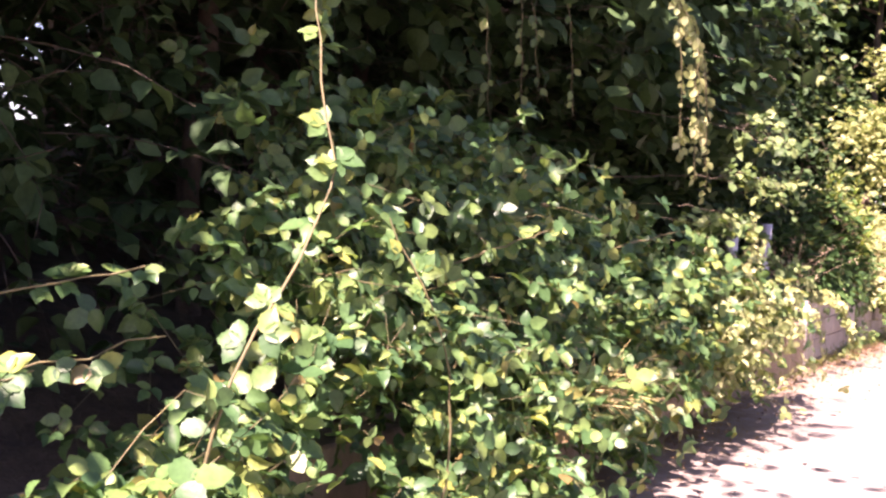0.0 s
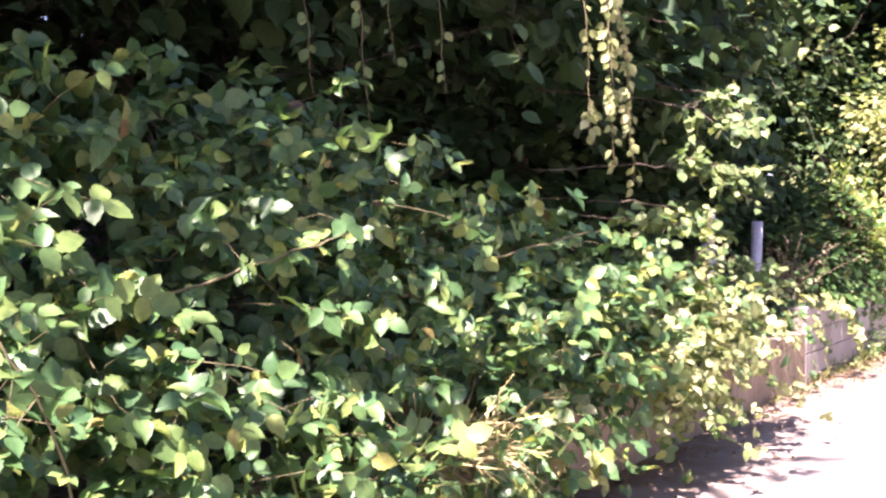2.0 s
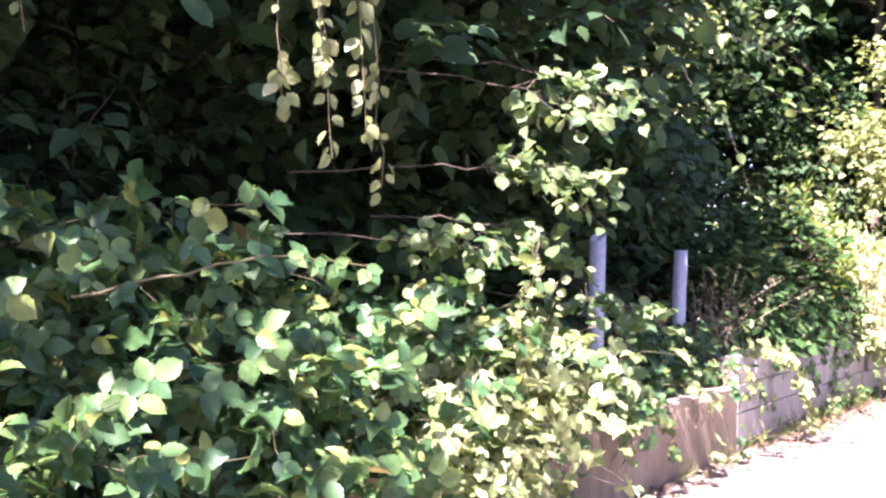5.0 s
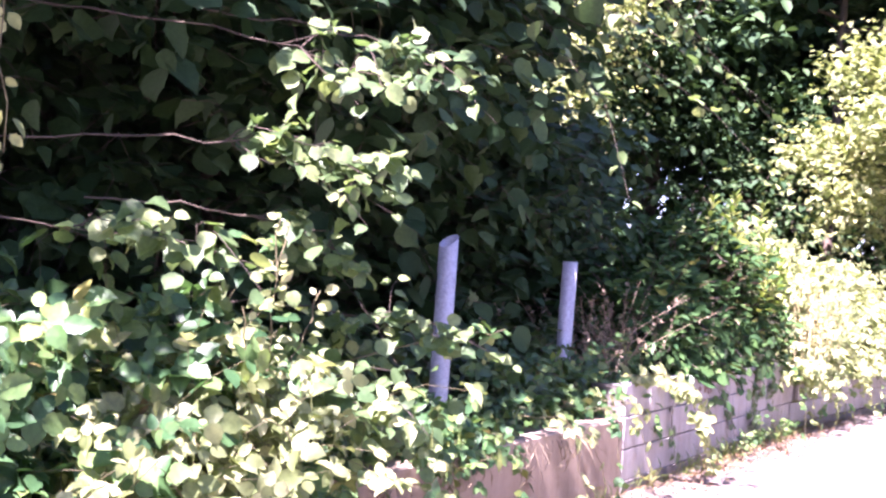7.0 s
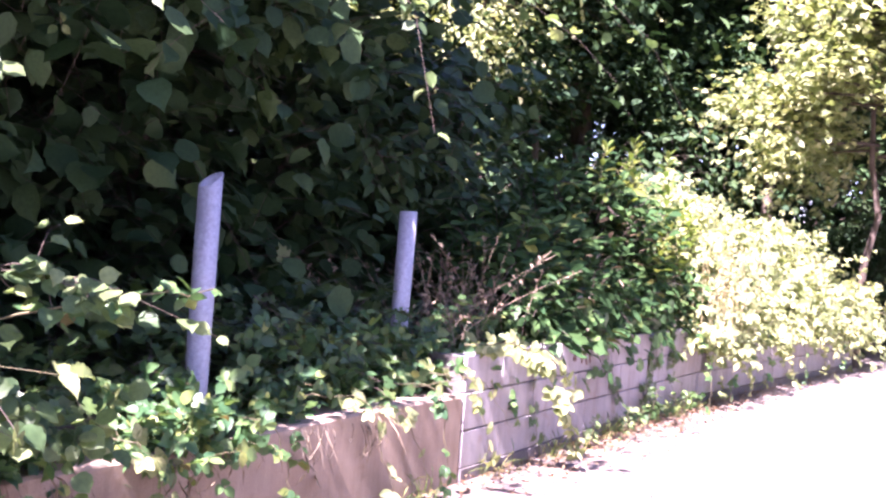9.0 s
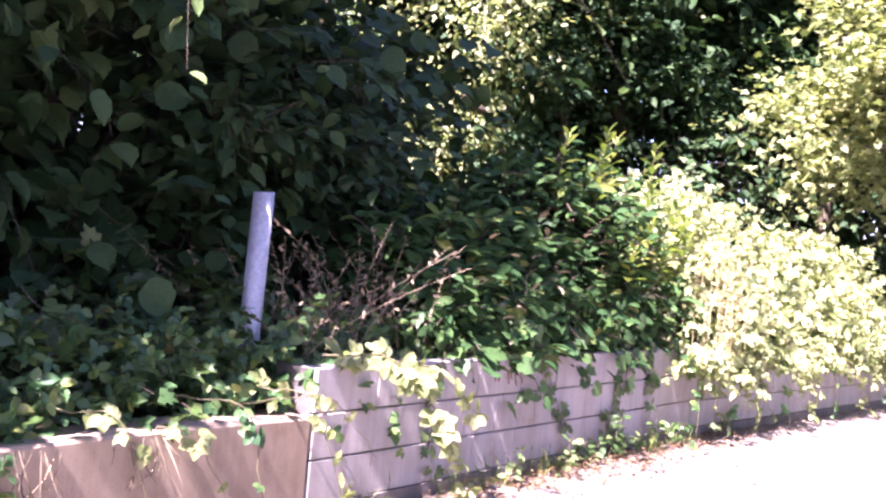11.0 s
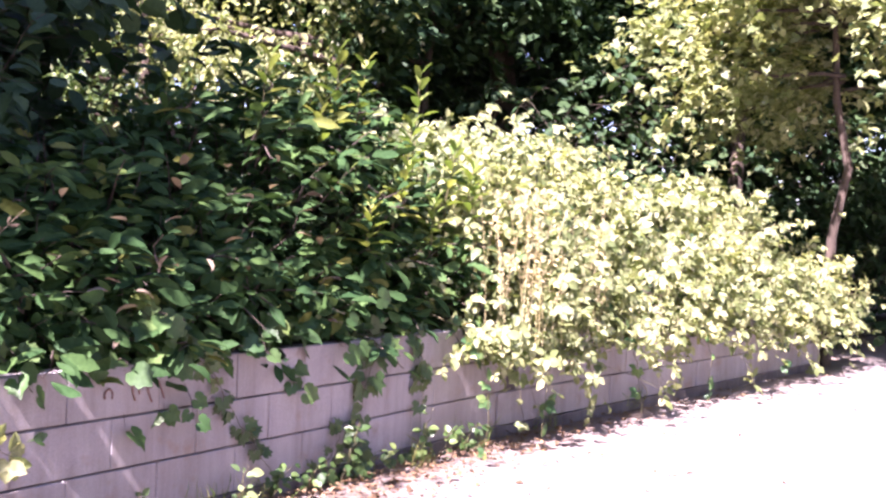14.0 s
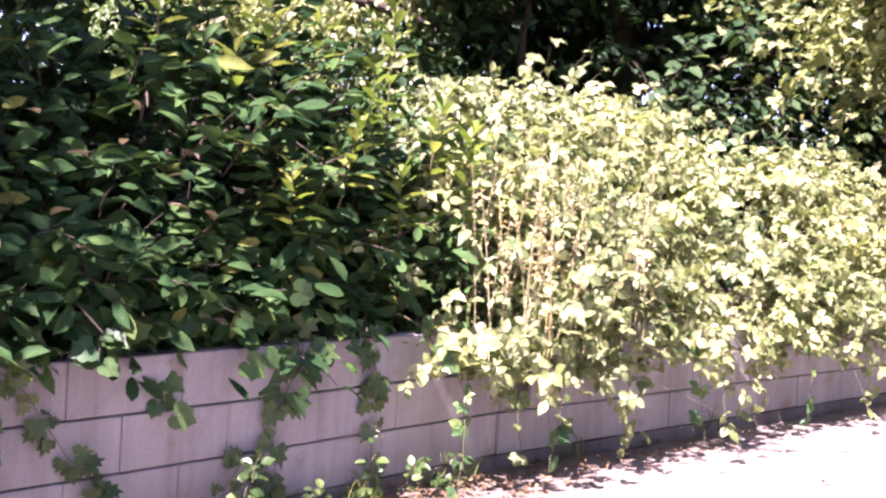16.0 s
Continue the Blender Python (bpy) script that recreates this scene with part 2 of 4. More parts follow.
BLADE = {
    "bramble": toothed([(0.2, 0.05, 0.03), (0.33, 0.2, 0.06), (0.31, 0.27, 0.04), (0.39, 0.4, 0.08), (0.35, 0.47, 0.05), (0.36, 0.6, 0.05), (0.27, 0.68, 0.02), (0.22, 0.8, 0.0), (0.1, 0.9, -0.07)],
                       [(0, 0), (0.33, -0.04), (0.66, -0.05), (1.0, -0.14)]),
    "hazel": toothed([(0.24, 0.0, 0.03), (0.4, 0.14, 0.06), (0.46, 0.32, 0.05), (0.5, 0.5, 0.07), (0.43, 0.62, 0.03), (0.4, 0.75, 0.02), (0.24, 0.84, -0.02), (0.1, 0.92, -0.08)],
                     [(0, 0.04), (0.33, -0.04), (0.66, -0.05), (1.0, -0.16)]),
    "ovate": mirrored([(0, 0), (0.34, -0.03), (0.68, -0.04), (1.0, -0.13)], [(0.27, 0.2, 0.05), (0.36, 0.5, 0.07), (0.2, 0.8, 0.0)]),
    "round": mirrored([(0, 0), (0.34, -0.04), (0.7, -0.05), (1.0, -0.14)], [(0.36, 0.16, 0.05), (0.47, 0.52, 0.06), (0.32, 0.84, -0.02)]),
    "long": mirrored([(0, 0), (0.34, -0.02), (0.68, -0.03), (1.0, -0.1)], [(0.12, 0.2, 0.04), (0.2, 0.52, 0.05), (0.17, 0.8, 0.01)]),
    "blade": mirrored([(0, 0), (0.34, 0.05), (0.68, 0.03), (1.0, -0.12)], [(0.009, 0.1, 0.01), (0.01, 0.5, 0.05), (0.006, 0.8, 0.0)]),
    "far": (np.array([(0, 0, 0), (0.3, 0.3, 0.05), (0.27, 0.68, 0.03), (0, 1, -0.1), (-0.27, 0.68, 0.03), (-0.3, 0.3, 0.05)], float),
            np.array([(0, 1, 2), (0, 2, 3), (0, 3, 4), (0, 4, 5)])),
    "vine": fan([(0.05, 0.02, 0), (0.3, -0.08, 0.03), (0.5, 0.08, 0.03), (0.53, 0.34, 0.05), (0.42, 0.46, 0.01), (0.44, 0.66, 0.03), (0.2, 0.76, -0.02), (0, 1.0, -0.12),
                 (-0.2, 0.76, -0.02), (-0.44, 0.66, 0.03), (-0.42, 0.46, 0.01), (-0.53, 0.34, 0.05), (-0.5, 0.08, 0.03), (-0.3, -0.08, 0.03), (-0.05, 0.02, 0)], (0, 0.3, -0.05)),
    "lobed": fan([(0.05, 0, 0), (0.42, -0.05, 0.02), (0.5, 0.3, 0.05), (0.3, 0.38, 0), (0.36, 0.68, 0.03), (0.13, 0.64, -0.02), (0, 1.0, -0.1),
                  (-0.13, 0.64, -0.02), (-0.36, 0.68, 0.03), (-0.3, 0.38, 0), (-0.5, 0.3, 0.05), (-0.42, -0.05, 0.02), (-0.05, 0, 0)], (0, 0.3, -0.04)),
}


def unit(v):
    return v / np.maximum(np.linalg.norm(v, axis=-1, keepdims=True), 1e-9)


def turned(along, normal):
    """Rotations whose columns are the blade's width, length and normal."""
    y = unit(along)
    z = unit(normal - (normal * y).sum(-1, keepdims=True) * y)
    return np.stack([np.cross(y, z), y, z], -1)


def triangles(name, verts, tris, material):
    me = bpy.data.meshes.new(name)
    me.vertices.add(len(verts))
    me.vertices.foreach_set("co", np.ascontiguousarray(verts, np.float32).ravel())
    me.loops.add(3 * len(tris))
    me.loops.foreach_set("vertex_index", np.ascontiguousarray(tris, np.int32).ravel())
    me.polygons.add(len(tris))
    me.polygons.foreach_set("loop_start", np.arange(0, 3 * len(tris), 3, dtype=np.int32))
    me.update(calc_edges=True)
    me.materials.append(material)
    return me


def leaves_mesh(name, kind, pos, rot, size, material):
    t, f = BLADE[kind]
    own = np.repeat(t[None], len(pos), 0)
    own[:, :, 2] *= rng.uniform(0.2, 2.6, (len(pos), 1))
    own[:, :, 2] -= rng.uniform(-0.1, 0.3, (len(pos), 1)) * own[:, :, 1] ** 2
    own[:, :, 0] *= rng.uniform(0.8, 1.12, (len(pos), 1))
    verts = pos[:, None] + size[:, None, None] * np.einsum("nij,nkj->nki", rot, own)
    tris = f[None] + (np.arange(len(pos)) * len(t))[:, None, None]
    return triangles(name, verts.reshape(-1, 3), tris.reshape(-1, 3), material)


def tubes_mesh(name, paths, radii, material, sides=3):
    """Stems: paths (n, k, 3) with a radius at each point (n, k)."""
    n, k, _ = paths.shape
    d = unit(np.gradient(paths, axis=1))
    ref = np.where(np.abs(d[..., 2:3]) > 0.9, np.array([1.0, 0, 0]), np.array([0, 0, 1.0]))
    u = unit(np.cross(d, ref))
    w = np.cross(d, u)
    a = np.arange(sides) * 2 * np.pi / sides
    ring = paths[:, :, None] + radii[:, :, None, None] * (u[:, :, None] * np.cos(a)[:, None] + w[:, :, None] * np.sin(a)[:, None])
    i, j = np.meshgrid(np.arange(k - 1), np.arange(sides), indexing="ij")
    p, q = i * sides + j, i * sides + (j + 1) % sides
    tris = np.concatenate([np.stack([p, q, q + sides], -1).reshape(-1, 3), np.stack([p, q + sides, p + sides], -1).reshape(-1, 3)])
    tris = tris[None] + (np.arange(n) * k * sides)[:, None, None]
    return triangles(name, ring.reshape(-1, 3), tris.reshape(-1, 3), material)


def thing(name, at, label, category, group="", kind=""):
    ob = new(name)
    ob.empty_display_size = 0.1
    ob.location = at
    return tagged(ob, label, category, group, kind)


def hang_on(name, me, parent, label="", kind=""):
    """One mesh object in world coordinates under a thing or a part."""
    ob = new(name, me)
    ob.parent = parent
    up = parent
    m = Matrix.Identity(4)
    while up is not None:
        m = up.matrix_basis @ m
        up = up.parent
    ob.matrix_parent_inverse = m.inverted()
    return tagged(ob, label, kind=kind)


def sprays(base, heading, length, droop, per, spread, size, normal_bias, trio=False, wild=0.5, seg=7):
    """Twigs that start at base, run along heading and droop, with leaves set along them. Gives the twigs' paths and the leaves' places, turns and sizes."""
    n = len(base)
    s = np.linspace(0, 1, seg)
    heading = unit(heading)
    bend = rng.normal(0, 0.25, (n, 1, 3)) * (s ** 2)[None, :, None] + rng.normal(0, 0.12, (n, 1, 3)) * np.sin(s * 5.0)[None, :, None]
    path = base[:, None] + length[:, None, None] * (heading[:, None] * s[None, :, None] + bend)
    path[..., 2] -= droop[:, None] * length[:, None] * s[None] ** 2
    u = np.sort(rng.uniform(0.12, 1.0, (n, per)), axis=1)
    u[:, -1] = 1.0
    f = u * (seg - 1)
    lo = np.minimum(f.astype(int), seg - 2)
    w = (f - lo)[..., None]
    rows = np.arange(n)[:, None]
    at = path[rows, lo] * (1 - w) + path[rows, lo + 1] * w
    go = unit(path[rows, lo + 1] - path[rows, lo])
    side = np.where(np.arange(per)[None] % 2 == 0, 1.0, -1.0)[..., None] * unit(np.cross(go, np.array([0, 0, 1.0])))
    along = unit(go * 0.55 + side * spread + rng.normal(0, 0.3, (n, per, 3)) - np.array([0, 0, 0.15]))
    normal = unit(np.asarray(normal_bias) + rng.normal(0, wild, (n, per, 3)))
    at, along, normal = at.reshape(-1, 3), along.reshape(-1, 3), normal.reshape(-1, 3)
    big = size * rng.uniform(0.6, 1.25, len(at))
    at = at + along * (big * 0.25)[:, None]
    rot = turned(along, normal)
    if trio:
        p, r, z = [at], [rot], [big]
        for a in (70, -70):
            c, sn = math.cos(radians(a)), math.sin(radians(a))
            al = rot[..., 1] * c + rot[..., 0] * sn
            p.append(at - rot[..., 1] * 0.02)
            r.append(turned(al, rot[..., 2] + rng.normal(0, 0.2, at.shape)))
            z.append(big * 0.85)
        at, rot, big = np.concatenate(p), np.concatenate(r), np.concatenate(z)
    return path, at, rot, big


def plant(name, label, category, spray, kind, leaf_mat, stem_mat, radius, singles=0, front=None, group="", extra=()):
    """A bush or climber: its twigs, its foliage, and the nearest leaves singly."""
    path, at, rot, big = spray
    root = thing(name, (float(at[:, 0].mean()), float(at[:, 1].mean()), 0.0), label, category, group)
    taper = np.linspace(1, 0.4, path.shape[1])[None] * radius * rng.uniform(0.7, 1.3, (len(path), 1))
    hang_on("twig_work", tubes_mesh("twig_work", path, taper, stem_mat), root, kind="stuff")
    order = np.argsort(-(at @ np.array(front if front is not None else (1.0, 0, 0))))
    own, rest = order[:singles], order[singles:]
    hang_on("foliage", leaves_mesh("foliage", kind, at[rest], rot[rest], big[rest], leaf_mat), root, kind="stuff")
    if singles:
        t, f = BLADE[kind]
        kinds = [triangles("leaf", t * np.array([w, 1, c]) - np.array([0, 0, 1]) * (b * t[:, 1:2] ** 2), f, leaf_mat) for w, c, b in ((1, 0.4, 0.2), (0.9, 1.6, 0.0), (1.1, 1.0, 0.3), (0.95, 2.3, 0.1), (1, 0.8, -0.1))]
        inv = Matrix.Translation(-Vector(root.location))
        for i in own:
            ob = new("leaf", kinds[i % 5])
            ob.parent = root
            m = Matrix([[*(rot[i][a] * big[i]), at[i][a]] for a in range(3)] + [[0, 0, 0, 1]])
            ob.matrix_basis = inv @ m
    return root


def wobble(y, z, seed, scale=1.0):
    return np.array([noise.fractal(Vector((a * scale, b * scale, seed)), 1.0, 2.0, 3) for a, b in zip(y, z)])


# ---- ground, road, bank ----
def grid_mesh(name, xs, ys, height, material):
    gx, gy = np.meshgrid(xs, ys, indexing="ij")
    gz = height(gx.ravel(), gy.ravel())
    verts = np.stack([gx.ravel(), gy.ravel(), gz], 1)
    nx, ny = len(xs), len(ys)
    i, j = np.meshgrid(np.arange(nx - 1), np.arange(ny - 1), indexing="ij")
    a = (i * ny + j).ravel()
    tris = np.concatenate([np.stack([a, a + ny, a + ny + 1], 1), np.stack([a, a + ny + 1, a + 1], 1)])
    me = triangles(name, verts, tris, material)
    me.polygons.foreach_set("use_smooth", np.ones(len(tris), bool))
    return me


ground = tagged(new("ground", grid_mesh("ground", np.array([-400.0, -60, -0.6, 12, 60, 400]), np.array([-400.0, -40, 0, 20, 60, 400]), lambda x, y: 0 * x - 0.03, SOIL)),
                "bare brown earth under the trees", "ground", kind="structure")
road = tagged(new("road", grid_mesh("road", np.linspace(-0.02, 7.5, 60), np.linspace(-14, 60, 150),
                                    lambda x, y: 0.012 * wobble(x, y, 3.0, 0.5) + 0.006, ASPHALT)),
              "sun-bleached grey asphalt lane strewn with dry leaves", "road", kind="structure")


def bank_height(x, y):
    top = np.where(y < 11.8, 0.46, 0.62)
    back = np.clip((-0.6 - x) / 8.0, 0, 1)
    return top + 1.5 * back + 0.1 * wobble(x, y, 9.0, 0.8)


bank = tagged(new("bank", grid_mesh("bank", np.linspace(-14, -0.2, 50), np.linspace(-14, 40, 150), bank_height, SOIL)),
              "dark earth bank held up behind the retaining wall", "bank", kind="structure")


# ---- retaining walls ----
def box(bm, lo, hi, bevel=0.0):
    r = bmesh.ops.create_cube(bm, size=1.0)
    c = [(a + b) / 2 for a, b in zip(lo, hi)]
    d = [b - a for a, b in zip(lo, hi)]
    for v in r["verts"]:
        v.co = Vector([v.co[i] * d[i] + c[i] for i in range(3)])
    if bevel:
        edges = list({e for v in r["verts"] for e in v.link_edges})
        bmesh.ops.bevel(bm, geom=edges, offset=bevel, segments=1, affect='EDGES')


def from_bmesh(name, bm, material):
    me = bpy.data.meshes.new(name)
    bm.to_mesh(me)
    bm.free()
    me.materials.append(material)
    return me


SPLIT, KINK_Y, KINK = 11.9, 16.4, 0.09
bm = bmesh.new()
box(bm, (-0.25, -14, -0.2), (0.0, SPLIT, 0.485), 0.012)
bmesh.ops.subdivide_edges(bm, edges=[e for e in bm.edges if e.calc_length() > 5], cuts=60)
for v in bm.verts:
    v.co.x += 0.012 * noise.noise(v.co * 1.3)
    v.co.z += 0.014 * noise.noise(v.co * 0.9 + Vector((5, 0, 0)))
wall_1 = tagged(new("wall_1", from_bmesh("wall_1", bm, CAST)), "stained brownish cast concrete retaining wall", "retaining wall", kind="structure")

wall_2 = tagged(thing("wall_2", (-0.12, 16.5, 0), "grey concrete block retaining wall in three courses", "retaining wall", kind="structure"))


def kinked(bm):
    """The block wall turns a little towards the lane beyond the kink."""
    for v in bm.verts:
        v.co.x += KINK * max(v.co.y - KINK_Y, 0.0)


for name, material, label, lo, hi in (("mortar_bed", MORTAR, "", (-0.24, -0.2), (-0.022, 0.69)), ("plinth", PLINTH, "dark damp concrete footing", (-0.2, -0.2), (0.014, 0.077))):
    bm = bmesh.new()
    for y0, y1 in ((SPLIT + 0.005, KINK_Y), (KINK_Y, 22.0)):
        box(bm, (lo[0], y0, lo[1]), (hi[0], y1, hi[1]))
    kinked(bm)
    hang_on(name, from_bmesh(name, bm, material), wall_2, label)

# ---- posts ----
def pipe_post(at, top, lean, cut):
    root = thing("pipe_post", (at[0], at[1], 0.4), "pale grey cut-off steel pipe standing behind the wall", "post", "cut-off pipes")
    bm = bmesh.new()
    rings = []
    for r, base in ((0.05, True), (0.044, False)):
        low, high = [], []
        for i in range(24):
            a = i * math.tau / 24
            x, y = r * math.cos(a), r * math.sin(a)
            low.append(bm.verts.new((x, y, 0.0)))
            high.append(bm.verts.new((x, y, top - 0.4 + cut * y + 0.25 * cut * x)))
        rings.append((low, high))
    for i in range(24):
        j = (i + 1) % 24
        (lo, ho), (li, hi) = rings
        bm.faces.new((lo[i], lo[j], ho[j], ho[i]))
        bm.faces.new((li[j], li[i], hi[i], hi[j]))
        bm.faces.new((ho[i], ho[j], hi[j], hi[i]))
    me = from_bmesh("pipe", bm, STEEL)
    me.polygons.foreach_set("use_smooth", np.ones(len(me.polygons), bool))
    ob = new("pipe", me)
    ob.parent = root
    root.rotation_euler = lean
    return root


pipe_post((-0.35, 10.1), 1.5, (0.0, 0.0, 0.0), 0.7)
pipe_post((-0.48, 11.96), 1.46, (0.0, 0.01, 0.0), 0.1)


# ---- undergrowth ----
def clumped(n, draw, seed, scale, level):
    """Points from draw(k), kept where an uneven field is high, so that they stand in clumps with gaps."""
    kept = []
    total = 0
    while total < n:
        p = draw(2 * n)
        f = np.array([noise.fractal(Vector(q) * scale + Vector((seed, 0, 0)), 1.0, 2.0, 2) for q in p])
        p = p[f > level]
        kept.append(p)
        total += len(p)
    return np.concatenate(kept)[:n]


TOP_Y = [-3, 1.5, 1.8, 2.3, 2.7, 3.1, 3.5, 4.6, 5.6, 6.2, 7.0, 8.2]
TOP_Z = [0.45, 0.5, 0.62, 0.62, 0.7, 1.4, 1.75, 1.7, 1.6, 1.3, 1.15, 1.05]


def slope_front(y, z):
    """How far the thicket stands out from the wall face: less the higher up."""
    out = np.interp(y, [-3, 4.5, 6.2, 8.2], [0.6, 0.55, 0.47, 0.42])
    return out - 0.58 * np.clip((z - 0.45) / 1.0, 0, 1.5)


def bramble(y0, y1, n, front, low, high, seed, label, singles=150, size=0.078, mat=None, droop=0.6, wild=0.5, length=(0.22, 0.55), level=-0.05, per=6, kind="bramble"):
    def draw(k):
        y = rng.uniform(y0, y1, k)
        z = low + (high(y) - low) * rng.uniform(0, 1, k)
        return np.stack([front(y, z) - 0.22 - rng.exponential(0.13, k), y, z], 1)
    base = clumped(n, draw, seed, 1.9, level)
    base[:, 0] += 0.16 * wobble(base[:, 1], base[:, 2], seed, 1.3)
    head = np.stack([rng.uniform(0.2, 1.0, n), rng.normal(-0.1, 0.7, n), rng.uniform(-0.2, 0.9, n)], 1)
    sp = sprays(base, head, rng.uniform(*length, n), rng.uniform(0.2, 1.0, n) * droop, per, 0.8, size, (0.55, -0.5, 0.6), True, wild)
    return plant("bramble_bush", label, "bramble", sp, kind, mat or BRAMBLE, CANE, 0.0022, singles, (1.0, 0, -0.1), "brambles along the wall")


def top_a(y):
    return np.interp(y, TOP_Y, TOP_Z)


SUNNY = "arching bramble thicket with yellow-green leaves spilling over the wall"
for i, (a, b) in enumerate([(0.6, 2.1), (2.1, 4.0), (4.0, 6.0)]):
    bramble(a, b, (300, 430, 460)[i], slope_front, 0.15, top_a, 10 + i, SUNNY, 170, 0.07)
bramble(6.0, 8.2, 430, slope_front, 0.58, top_a, 15, "bramble thicket with sunlit sprays hanging over the bare concrete", 170)

# These sprays take the lit leaf copy, so their sunlight is in the colour.
bramble(7.0, 8.5, 140, lambda y, z: 0.62 - 0.2 * (z - 0.5), 0.42, lambda y: 0.92 + 0 * y, 16, "bramble sprays at the thicket edge, leaves coloured pale for the sun", 60, 0.06, SUN_LEAF)


def low_front(y, z):
    return 0.16 - 0.4 * np.clip((z - 0.45) / 0.4, 0, 1)


bramble(8.2, 10.4, 230, low_front, 0.47, lambda y: 0 * y + 0.66, 21, "low brambles and seedlings on top of the cast wall", 130, 0.06, None, 0.6, 0.5, (0.12, 0.3))
bramble(10.4, 13.0, 260, low_front, 0.52, lambda y: 0 * y + 0.8, 22, "low brambles creeping over the wall top", 130, 0.06, None, 0.6, 0.5, (0.12, 0.3))


def sunny_front(y, z):
    """The sunny thicket bulges over the wall and slopes back up the bank."""
    return np.interp(z, [0.5, 1.0, 1.45, 1.8, 2.1], [0.36, 0.12, -0.25, -0.95, -1.8]) + KINK * np.maximum(y - KINK_Y, 0)


RIGHT_Y, RIGHT_Z = [15.8, 16.6, 17.4, 18.5, 20.1, 21.2, 22.6], [1.05, 1.55, 1.95, 2.05, 2.0, 1.6, 1.0]
# Sunny stretch of bramble: its leaf colour is paled to carry the sunlight.
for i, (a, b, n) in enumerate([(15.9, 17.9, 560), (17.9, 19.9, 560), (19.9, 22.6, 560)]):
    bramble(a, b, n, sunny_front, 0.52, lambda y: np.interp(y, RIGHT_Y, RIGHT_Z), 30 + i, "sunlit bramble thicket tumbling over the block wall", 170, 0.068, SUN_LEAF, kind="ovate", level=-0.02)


# shrubs in the shade behind
def shrub(y0, y1, x0, x1, z0, z1, n, label, mat, size, seed, name="hazel_bush", kind="round", singles=0, per=8, length=(0.4, 0.9), head=None, droop=(0.1, 0.5), level=-0.1, normal=(0.3, -0.2, 0.9), wild=0.35):
    base = clumped(n, lambda k: np.stack([rng.uniform(x0, x1, k), rng.uniform(y0, y1, k), rng.uniform(z0, z1, k)], 1), seed, 0.9, level)
    way = np.stack([rng.uniform(-0.2, 1.0, n), rng.normal(0, 0.7, n), rng.uniform(-0.3, 0.4, n)], 1) if head is None else np.array(head) + rng.normal(0, 0.3, (n, 3))
    sp = sprays(base, way, rng.uniform(*length, n), rng.uniform(*droop, n), per, 0.8, size, normal, False, wild)
    return plant(name, label, "shrub", sp, kind, mat, BARK, 0.003, singles, (1.0, 0, 0), "shrubs behind the wall")


SHADE = "shaded hazel shrub with broad leaves coloured darker for the shade"
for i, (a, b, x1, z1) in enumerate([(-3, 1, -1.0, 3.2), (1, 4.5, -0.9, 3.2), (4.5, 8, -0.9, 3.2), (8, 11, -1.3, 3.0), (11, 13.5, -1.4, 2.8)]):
    shrub(a, b, -2.4, x1, 0.8, z1, 330 if b < 9 else 300, SHADE, SHADED_LEAF, 0.105 if b < 9 else 0.14, 50 + i, kind="ovate" if b < 9 else "hazel")
    shrub(a, b, -4.6, -2.6, 1.0, 4.2, 480, "shaded shrub deeper in the wood", SHADED_LEAF, 0.15, 60 + i, kind="far")
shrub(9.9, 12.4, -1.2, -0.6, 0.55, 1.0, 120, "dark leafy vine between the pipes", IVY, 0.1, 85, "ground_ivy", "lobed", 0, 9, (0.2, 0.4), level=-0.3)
# Added canopy, mostly above view: keeps the sun off wall, posts and upper thicket.
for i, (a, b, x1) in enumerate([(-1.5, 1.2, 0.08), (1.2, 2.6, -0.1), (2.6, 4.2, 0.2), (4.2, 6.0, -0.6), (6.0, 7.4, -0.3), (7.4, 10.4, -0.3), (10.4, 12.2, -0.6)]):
    shrub(a, b, -2.4, x1, 2.5 if b < 10 else 2.2, 3.7, int(160 * (b - a)), "upper hazel branches added overhead to shade the wall", SHADED_LEAF, 0.13, 90 + i, kind="far" if b < 5 else "hazel", level=-0.5, length=(0.3, 0.6))
shrub(12.2, 13.7, -1.7, -0.9, 1.65, 2.1, 130, "low dark branches hanging in front of the laurel", SHADED_LEAF, 0.11, 97, kind="ovate", level=-0.5, length=(0.3, 0.6))
